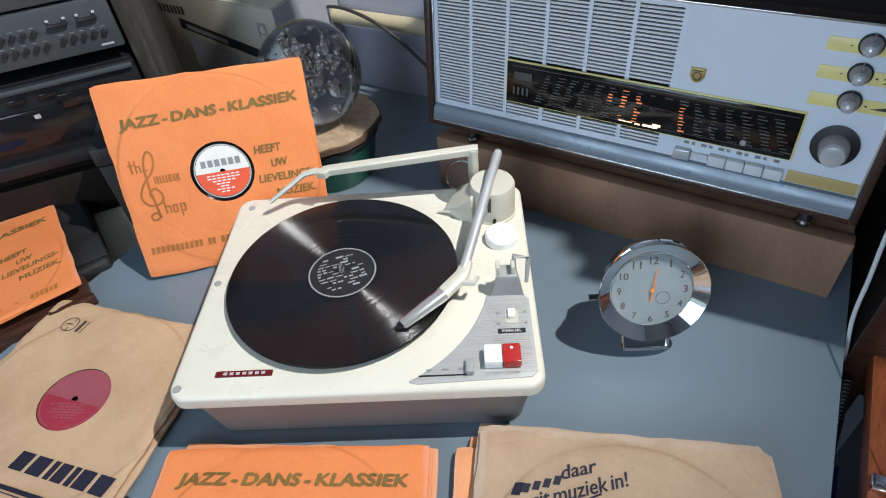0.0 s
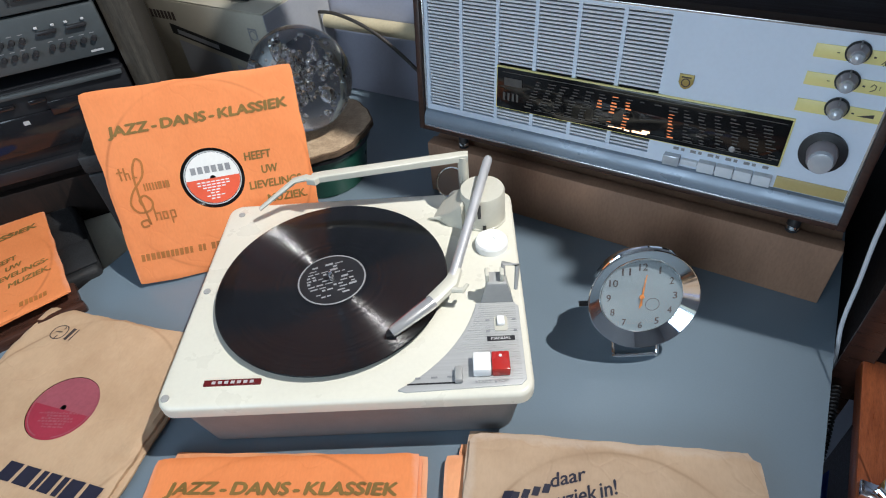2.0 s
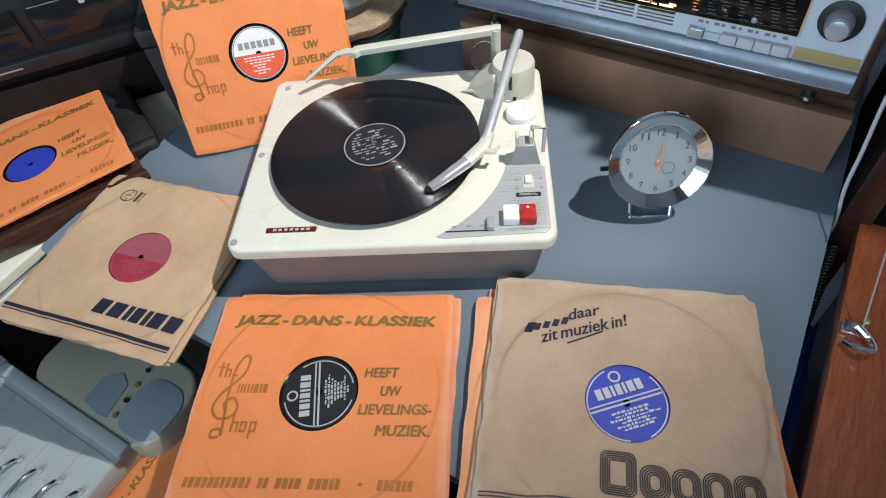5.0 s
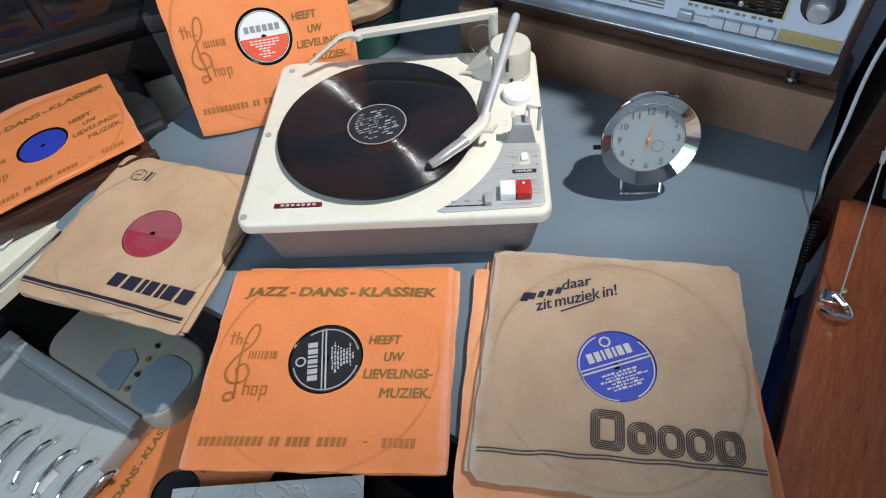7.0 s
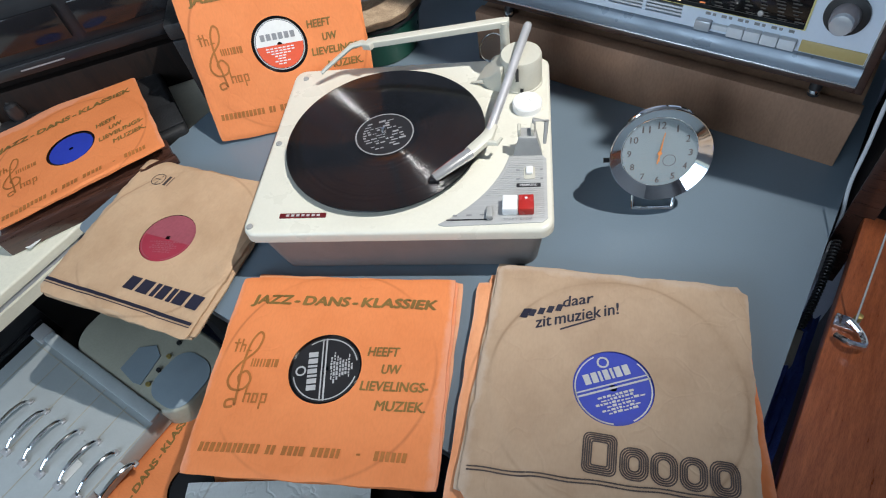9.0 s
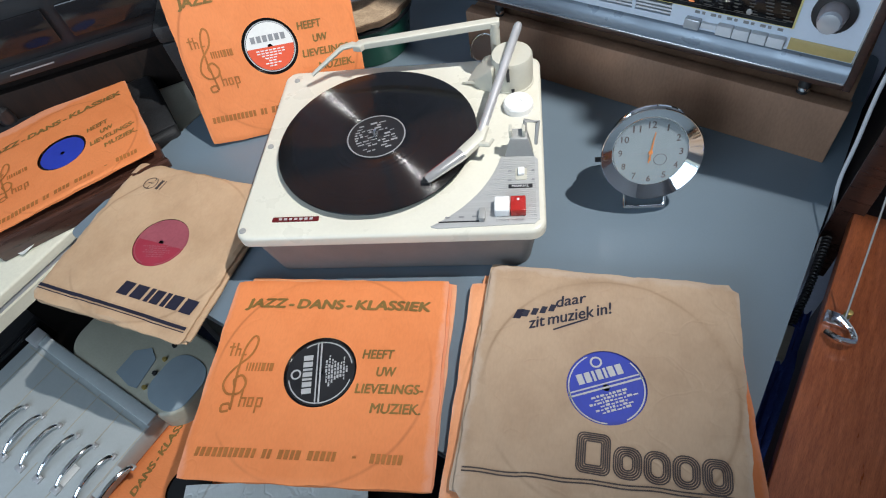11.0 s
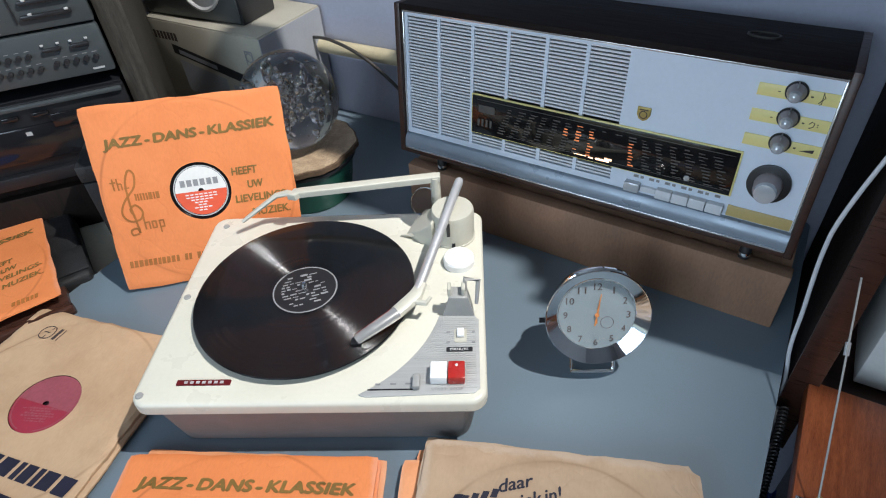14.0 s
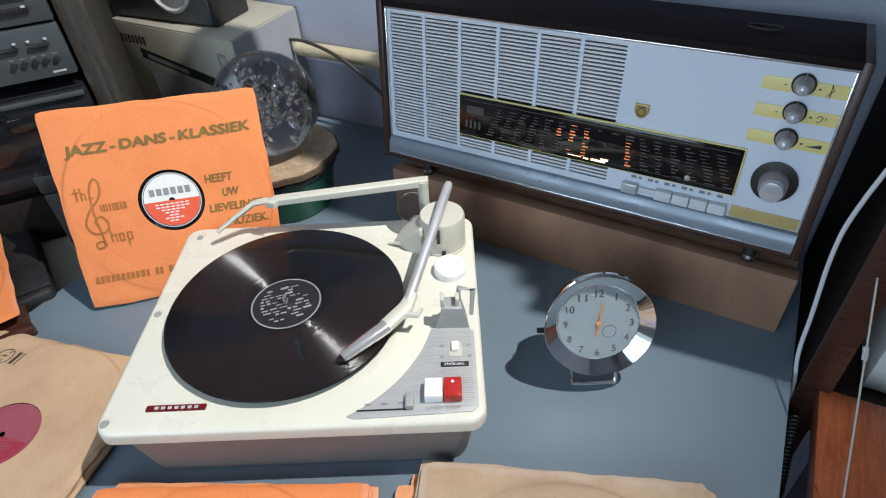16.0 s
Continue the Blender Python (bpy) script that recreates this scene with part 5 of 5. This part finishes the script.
cp = bars([(-0.075, 0.10, 0.11, 0.06), (0.05, 0.115, 0.06, 0.04), (-0.07, 0.172, 0.09, 0.008)])
for v in cp.verts:
    v.co.y -= (v.co.x + 0.085) * 0.18
bmesh.ops.transform(cp, matrix=pose(0, -0.0812, 0, 90, 0, 0), verts=cp.verts)
part("picture_highlight", cp, CARD_GREY, carton)
cr = ribbon([(0.0075 * math.cos(a * 0.5236), 0.0075 * math.sin(a * 0.5236)) for a in range(13)], 0.0022)
bars([(-0.009, 0.009, 0.018, 0.003), (-0.009, -0.014, 0.0022, 0.024), (0.007, -0.014, 0.0022, 0.024)], 0, cr)
bmesh.ops.transform(cr, matrix=pose(0.108, -0.0808, 0.19, 90, 0, 0), verts=cr.verts)
part("crest_print", cr, INK_GREY, carton)
small_radio = thing("small_radio", room(-0.595, 0.53, 0.2085, 0, 0, 4), "small dark radio with a round silver speaker on a carton", "radio")
part("body", box(0.225, 0.085, 0.12, (0, 0, 0), 0.004), BLACK, small_radio)
part("front_panel", box(0.215, 0.003, 0.11, (0, -0.0438, 0.005), 0.001), SILVERHIFI, small_radio)
part("speaker", lathe([(0.043, 0), (0.043, 0.004), (0.039, 0.005), (0.036, 0.001), (0, 0.004)], 40, pose(0.035, -0.0452, 0.062, 90, 0, 0)), INK_SILVER, small_radio, "round silver speaker grille")
part("tape_window", box(0.06, 0.003, 0.03, (-0.065, -0.0468, 0.05), 0.001), BLACK_GLOSS, small_radio)
part("socket", lathe([(0.008, 0), (0.008, 0.002), (0.005, 0.003), (0, 0.001)], 20, pose(0.1128, 0.0, 0.055, 0, 90, 0)), GREY_PL, small_radio)

# ---- hi-fi rack ----
rack = thing("hifi_rack", pose(-0.338, 0.462, 0, 0, 0, 25), "dark wooden hi-fi rack on a side table", "rack")
part("side_panel", box(0.036, 0.36, 0.50, (0.019, 0.19, -0.02), 0.002), RACKSIDE, rack, "lighter grey-brown wooden side")
part("side_panel", box(0.02, 0.36, 0.50, (-0.46, 0.19, -0.02), 0.002), RACKWOOD, rack)
part("top_board", box(0.50, 0.36, 0.02, (-0.214, 0.19, 0.481), 0.002), RACKWOOD, rack)
part("base_shelf", box(0.455, 0.35, 0.018, (-0.222, 0.19, 0.06), 0.002), RACKWOOD, rack, "reddish dark shelf")
part("base_front", box(0.455, 0.02, 0.078, (-0.222, 0.012, -0.018), 0.002), RACKWOOD, rack)


def hifi(name, z0, z1, material, label, lip=0.0):
    ob = thing(name, rack.matrix_basis @ Matrix.Translation((-0.22, 0, z0)), label, "hi-fi unit")
    part("chassis", box(0.43, 0.28, z1 - z0 - 0.002, (0, 0.15, 0), 0.002), HIFIBLACK, ob)
    part("front_panel", box(0.436, 0.012, z1 - z0 - 0.002, (0, 0.004 - lip, 0), 0.003), material, ob)
    return ob


amp = hifi("cassette_deck", 0.079, 0.210, HIFIBLACK, "black cassette deck in a dark rack")
part("door", box(0.17, 0.006, 0.055, (0.085, -0.0055, 0.04), 0.003), BLACK_GLOSS, amp, "glossy tape door")
part("top_strip", box(0.43, 0.006, 0.007, (0, -0.0055, 0.120), 0.002), SILVERHIFI, amp, "grey upper strip")
for x in (0.02, 0.06, 0.10):
    part("eject_key", box(0.022, 0.005, 0.006, (x, -0.006, 0.107), 0.0012), BLACK_GLOSS, amp)
part("door", box(0.17, 0.006, 0.055, (-0.105, -0.0055, 0.04), 0.003), BLACK_GLOSS, amp)
part("front_lip", box(0.43, 0.012, 0.02, (0, -0.006, 0.004), 0.002), HIFIBLACK, amp)
part("marks", bars([(0.07, 0, 0.008, 0.006)]), INK_SILVER, amp, "", pose(0, -0.0092, 0.082, 90, 0, 0))
part("marks", bars([(-0.12, 0, 0.07, 0.0025)]), INK_GREY, amp, "", pose(0, -0.0122, 0.013, 90, 0, 0))
part("display_window", box(0.06, 0.004, 0.02, (0.14, -0.0082, 0.087), 0.001), BLACK_GLOSS, amp)
tuner = hifi("tuner", 0.228, 0.2975, SILVERHIFI, "dark silver tuner with rows of small buttons")
part("display_window", box(0.085, 0.004, 0.034, (-0.125, -0.0034, 0.016), 0.001), LCD, tuner, "blue-black display")
button = lathe([(0.0036, 0), (0.0036, 0.004), (0.003, 0.005), (0, 0.005)], 14)
bmesh.ops.transform(button, matrix=pose(0, 0, 0, 90, 0, 0), verts=button.verts)
first = part("small_button", button, BLACK, tuner, "", Matrix.Translation((0.045, -0.002, 0.040)))
marks = []
for x0, z, n in ((0.0450, 0.040, 7), (0.0520, 0.021, 7), (0.1500, 0.024, 5), (-0.0450, 0.040, 6), (-0.0400, 0.021, 6)):
    for k in range(n):
        x = x0 + k * 0.0127
        marks.append((x - 0.003, z + 0.0065, 0.006, 0.0010))
        if (x0, k) != (0.0450, 0):
            more = new("small_button", first.data)
            more.parent = tuner
            more.matrix_basis = Matrix.Translation((x, -0.002, z))
for x in (0.152, 0.188):
    part("rocker_button", box(0.024, 0.006, 0.005, (x, -0.005, 0.042), 0.0015), BLACK, tuner)
    for dx in (-0.010, 0.010):
        part("rocker_lamp", box(0.004, 0.003, 0.003, (x + dx, -0.0035, 0.0495), 0.0008), INK_SILVER, tuner)
part("print", bars(marks), INK_GREY, tuner, "", pose(0, -0.0026, 0, 90, 0, 0))
part("logo_bar", bars([(0.190, 0.006, 0.016, 0.003)]), INK_SILVER, tuner, "", pose(0, -0.0028, 0.0, 90, 0, 0))
cd = hifi("cd_player", 0.299, 0.39, SILVERHIFI, "dark disc player with a tray on top of a tuner")
part("disc_tray", box(0.13, 0.006, 0.018, (-0.06, -0.0055, 0.03), 0.001), HIFIBLACK, cd)
for k in range(2):
    part("long_button", box(0.062, 0.006, 0.006, (0.170 - 0.004 * k, -0.005, 0.034 - k * 0.018), 0.0015), BLACK, cd, "black slot button")
    for dx in (-0.022, 0.022):
        part("button_lamp", box(0.005, 0.003, 0.003, (0.170 + dx, -0.0085, 0.0395 - k * 0.018), 0.0008), INK_SILVER, cd)
part("groove", box(0.0012, 0.003, 0.05, (0.128, -0.003, 0.012)), BLACK, cd)
part("mark", bars([(0.095, 0, 0.004, 0.012), (0.101, 0.005, 0.006, 0.006), (0.093, -0.004, 0.018, 0.0015)]), INK_SILVER, cd, "", pose(0, -0.0026, 0.024, 90, 0, 0))

# things under the rack's front
plug = thing("plug_strip", pose(-0.735, 0.275, -0.02, 0, 0, 30), "black plug strip with tangled leads", "plug strip")
part("body", box(0.16, 0.045, 0.03, (0, 0, 0), 0.006, 3), BLACK, plug)
for k in range(3):
    part("plug", lathe([(0.012, 0), (0.014, 0.008), (0.011, 0.026), (0.006, 0.03), (0, 0.03)], 20, Matrix.Translation((-0.05 + k * 0.045, 0, 0.03))), GREY_PL if k == 1 else BLACK, plug)
    part("lead", tube(smooth_path([(-0.05 + k * 0.045, 0, 0.058), (-0.06 + k * 0.04, 0.02, 0.075), (-0.08 + k * 0.03, 0.05, 0.04), (-0.1 + k * 0.02, 0.07, 0.006)]), 0.003, 8), GREY_PL if k == 0 else BLACK, plug)


def crumpled(sx, sy, seed, amp):
    bm = bmesh.new()
    rnd = random.Random(seed)
    n = 16
    g = [[bm.verts.new((sx * (i / n - 0.5), sy * (j / n - 0.5), 0.002 + amp * abs(noise.noise(Vector((i * 0.32 + seed, j * 0.32, seed * 1.7)))) + amp * 0.5 * abs(noise.noise(Vector((i * 0.8, j * 0.8 + seed, 3.1)))))) for j in range(n + 1)] for i in range(n + 1)]
    for i in range(n):
        for j in range(n):
            bm.faces.new((g[i][j], g[i + 1][j], g[i + 1][j + 1], g[i][j + 1]))
    r = bmesh.ops.extrude_face_region(bm, geom=bm.faces[:])
    bmesh.ops.translate(bm, vec=(0, 0, 0.0006), verts=[v for v in r["geom"] if isinstance(v, bmesh.types.BMVert)])
    bmesh.ops.recalc_face_normals(bm, faces=bm.faces)
    return bm


tagged(part("crumpled_paper", crumpled(0.17, 0.11, 3, 0.02), SHEET, None, "", room(-0.60, -0.17, -0.0195, 0, 0, 12)), "white crumpled sheet of paper on a side table", "paper")
tagged(part("paper_sheet", crumpled(0.30, 0.12, 7, 0.004), SHEET, None, "", room(-0.09, -0.305, -0.336, 0, 0, 32)), "loose white sheet of paper on a low shelf", "paper")

# ---- low shelf in front ----
third, zf = shop_sleeve(room(-0.248, -0.338, -0.3515, 0, 0, 97), "orange paper record sleeve lying on a low shelf", 41)
sleeve_record(third, 0.0395, 0.0022)
label_disc(third, 0.0365, 0.0026, LAB_BLACK)

panel_case = thing("switch_panel", room(-0.515, -0.40, -0.352), "pale blue-grey metal panel with a row of chrome handles", "metal case")
part("body", box(0.345, 0.25, 0.040, (-0.015, 0, 0.010), 0.003), STEEL_BLUE, panel_case)
for sx in (-0.17, 0.07):
    for sy in (-0.11, 0.11):
        part("foot", box(0.02, 0.02, 0.0102, (sx, sy, 0)), BLACK, panel_case)
part("top_rail", box(0.345, 0.022, 0.008, (-0.015, 0.114, 0.05), 0.002), STEEL_BLUE, panel_case)
part("corner_bracket", box(0.03, 0.03, 0.012, (-0.172, 0.112, 0.05), 0.002), ALU, panel_case)
gr = bmesh.new()
for k in range(6):
    box(0.0016, 0.222, 0.0006, (-0.155 + k * 0.062, -0.012, 0.0502), bm=gr)
box(0.325, 0.0016, 0.0006, (-0.015, 0.092, 0.0502), bm=gr)
part("raised_seams", gr, CARD, panel_case, "pale seams of the panel")
for k in range(7):
    x = -0.073 + k * 0.0432
    hm = Matrix.Translation((x, -0.025 + 0.0048 * k, 0.05)) @ Matrix.Diagonal((1, 0.88, 0.9, 1))
    hnd = part("handle", tube(smooth_path([(0, 0.044, 0.0), (0, 0.040, 0.012), (0, 0.017, 0.020), (0, -0.017, 0.019), (0, -0.040, 0.008), (0, -0.043, 0.0)], 5), 0.0036, 10), CHROME, panel_case, "curved chrome handle", hm)
    part("foot_plate", box(0.016, 0.014, 0.005, (0, -0.046, 0.0), 0.001), ALU, hnd)
    part("foot_plate", box(0.010, 0.010, 0.004, (0, 0.045, 0.0), 0.001), ALU, hnd)
    part("card_frame", slab(rounded(0.014, 0.06, 0.002, 3, -0.02, 0.002), 0.0, 0.0012), STEEL_BLUE, hnd)
part("paper_tag", box(0.014, 0.034, 0.001, (0.100, -0.02, 0.0512)), SHEET, panel_case, "white paper tag")

drawer = thing("black_chest", room(-0.80, -0.39, -0.352), "low black chest beside a metal panel", "box")
part("body", box(0.16, 0.26, 0.07, (0, 0, 0), 0.003), BLACK, drawer)
part("front_strip", box(0.012, 0.24, 0.05, (0.083, 0, 0.01), 0.002), BLACK_GLOSS, drawer)

speaker = thing("plastic_speaker", room(-0.475, -0.205, -0.352), "cream plastic unit with grey cloth panels", "speaker")
part("body", slab(rounded(0.30, 0.15, 0.05, 8), 0.0, 0.055, 0.008), SPKBODY, speaker)
part("grey_panel", slab(rounded(0.088, 0.098, 0.034, 8, 0.105, -0.012), 0.055, 0.0565, 0.0005), GREYMESH, speaker, "rounded blue-grey cloth panel")
part("grey_panel", slab([(-0.012, -0.054), (0.030, -0.060), (0.047, -0.056), (0.036, 0.000), (0.012, 0.012), (-0.014, -0.008)], 0.055, 0.0565), GREYMESH, speaker)
for k in range(4):
    part("knob", lathe([(0.0045, 0), (0.004, 0.004), (0, 0.0045)], 16, Matrix.Translation((0.047 + k * 0.004, 0.036 - k * 0.028, 0.055))), GOLD if k % 2 else BLACK, speaker)
part("end_cap", lathe([(0.014, 0), (0.016, 0.006), (0.015, 0.03), (0.011, 0.034), (0, 0.034)], 24, pose(-0.135, 0.03, 0.02, 0, -90, 0)), CREAM, speaker)

# ---- cabinet at the right ----
cabinet = thing("wooden_cabinet", room(0.757, -0.10, 0), "red-brown mahogany cabinet with its lid open", "cabinet")
part("top", box(0.60, 0.868, 0.022, (0, 0, -0.022), 0.003), MAHOG, cabinet, "polished red-brown top")
part("body", box(0.56, 0.84, 0.70, (0.005, 0, -0.722)), WALNUT, cabinet)
stay = part("clasp", box(0.022, 0.016, 0.006, (-0.287, 0.272, 0.0), 0.001), CHROME, cabinet, "chrome lid clasp")
part("hook", tube(smooth_path([(-0.293, 0.252, 0.006), (-0.281, 0.244, 0.013), (-0.268, 0.250, 0.009), (-0.273, 0.264, 0.007), (-0.287, 0.272, 0.012)]), 0.0035, 10), CHROME, stay)
part("screw", lathe([(0.004, 0), (0.0036, 0.008), (0, 0.009)], 14, Matrix.Translation((-0.279, 0.281, 0.004))), GOLD, stay)
part("lid_stay", tube([(-0.281, 0.270, 0.010), (-0.305, 0.4275, 0.163)], 0.0010, 8), GREY_PL, cabinet, "thin metal lid stay")
part("stay_joint", tube([(-0.2965, 0.3763, 0.1088), (-0.298, 0.385, 0.118)], 0.0026, 8), ALU, cabinet)
lid = part("open_lid", box(0.026, 0.28, 0.88, (-0.304, 0.5715, -0.13), 0.002), SHADED_WALNUT, cabinet, "dark open lid standing on its edge")
part("lid_edge", box(0.030, 0.004, 0.88, (-0.304, 0.4295, -0.13), 0.001), TRAYWOOD, lid)
white_carton = thing("white_carton", room(0.62, 0.46, -0.04), "small white carton with a blue print", "box")
part("body", box(0.22, 0.14, 0.11, (0, 0, 0), 0.002), LAB_WHITE, white_carton)
part("print", bars([(-0.085, 0.04, 0.05, 0.03)]), LAB_BLUE, white_carton, "", pose(0, -0.0703, 0, 90, 0, 0))
ledge = part("back_ledge", box(0.62, 0.26, 0.05, (0, 0, 0)), WALNUT, None, "", room(0.78, 0.48, -0.095))
tagged(ledge, "dark wooden ledge behind the cabinet", "shelf")

cab_pts = [uv(0.475, 0.40, 0.42), uv(0.445, 0.385, 0.30), uv(0.424, 0.375, 0.20), uv(0.421, 0.372, 0.145), uv(0.4265, 0.362, 0.07), uv(0.4295, 0.352, 0.02), uv(0.440, 0.335, -0.04), uv(0.447, 0.30, -0.16), uv(0.448, 0.29, -0.45), uv(0.448, 0.29, -0.749)]
tagged(part("white_cable", tube(smooth_path(cab_pts, 6), 0.0023, 10), CABLE_W), "white electric cable hanging past the desk edge", "cable")
coil_pts = []
for k in range(601):
    t = k / 600
    c = uv(0.444 + 0.004 * math.sin(t * 5), 0.31 - 0.20 * t, -0.035 - 0.15 * t)
    a = t * 2 * math.pi * 60
    coil_pts.append(c + UX * 0.0042 * math.cos(a) + Vector((0, 0, 0.0042 * math.sin(a))))
tagged(part("coiled_cord", tube(coil_pts, 0.0015, 5), BLACK), "black coiled cord between the desk and a cabinet", "cable")
tagged(part("white_card", box(0.018, 0.05, 0.07, (0, 0, 0), 0.0005), CARD, None, "", room(0.4425, 0.19, -0.17)), "white printed card in the gap beside the desk", "card")
tagged(part("blue_bag", crumpled(0.04, 0.5, 5, 0.03), NAVY, None, "", room(0.4435, 0.0, -0.12)), "dark blue cloth bag in the gap beside the desk", "bag")
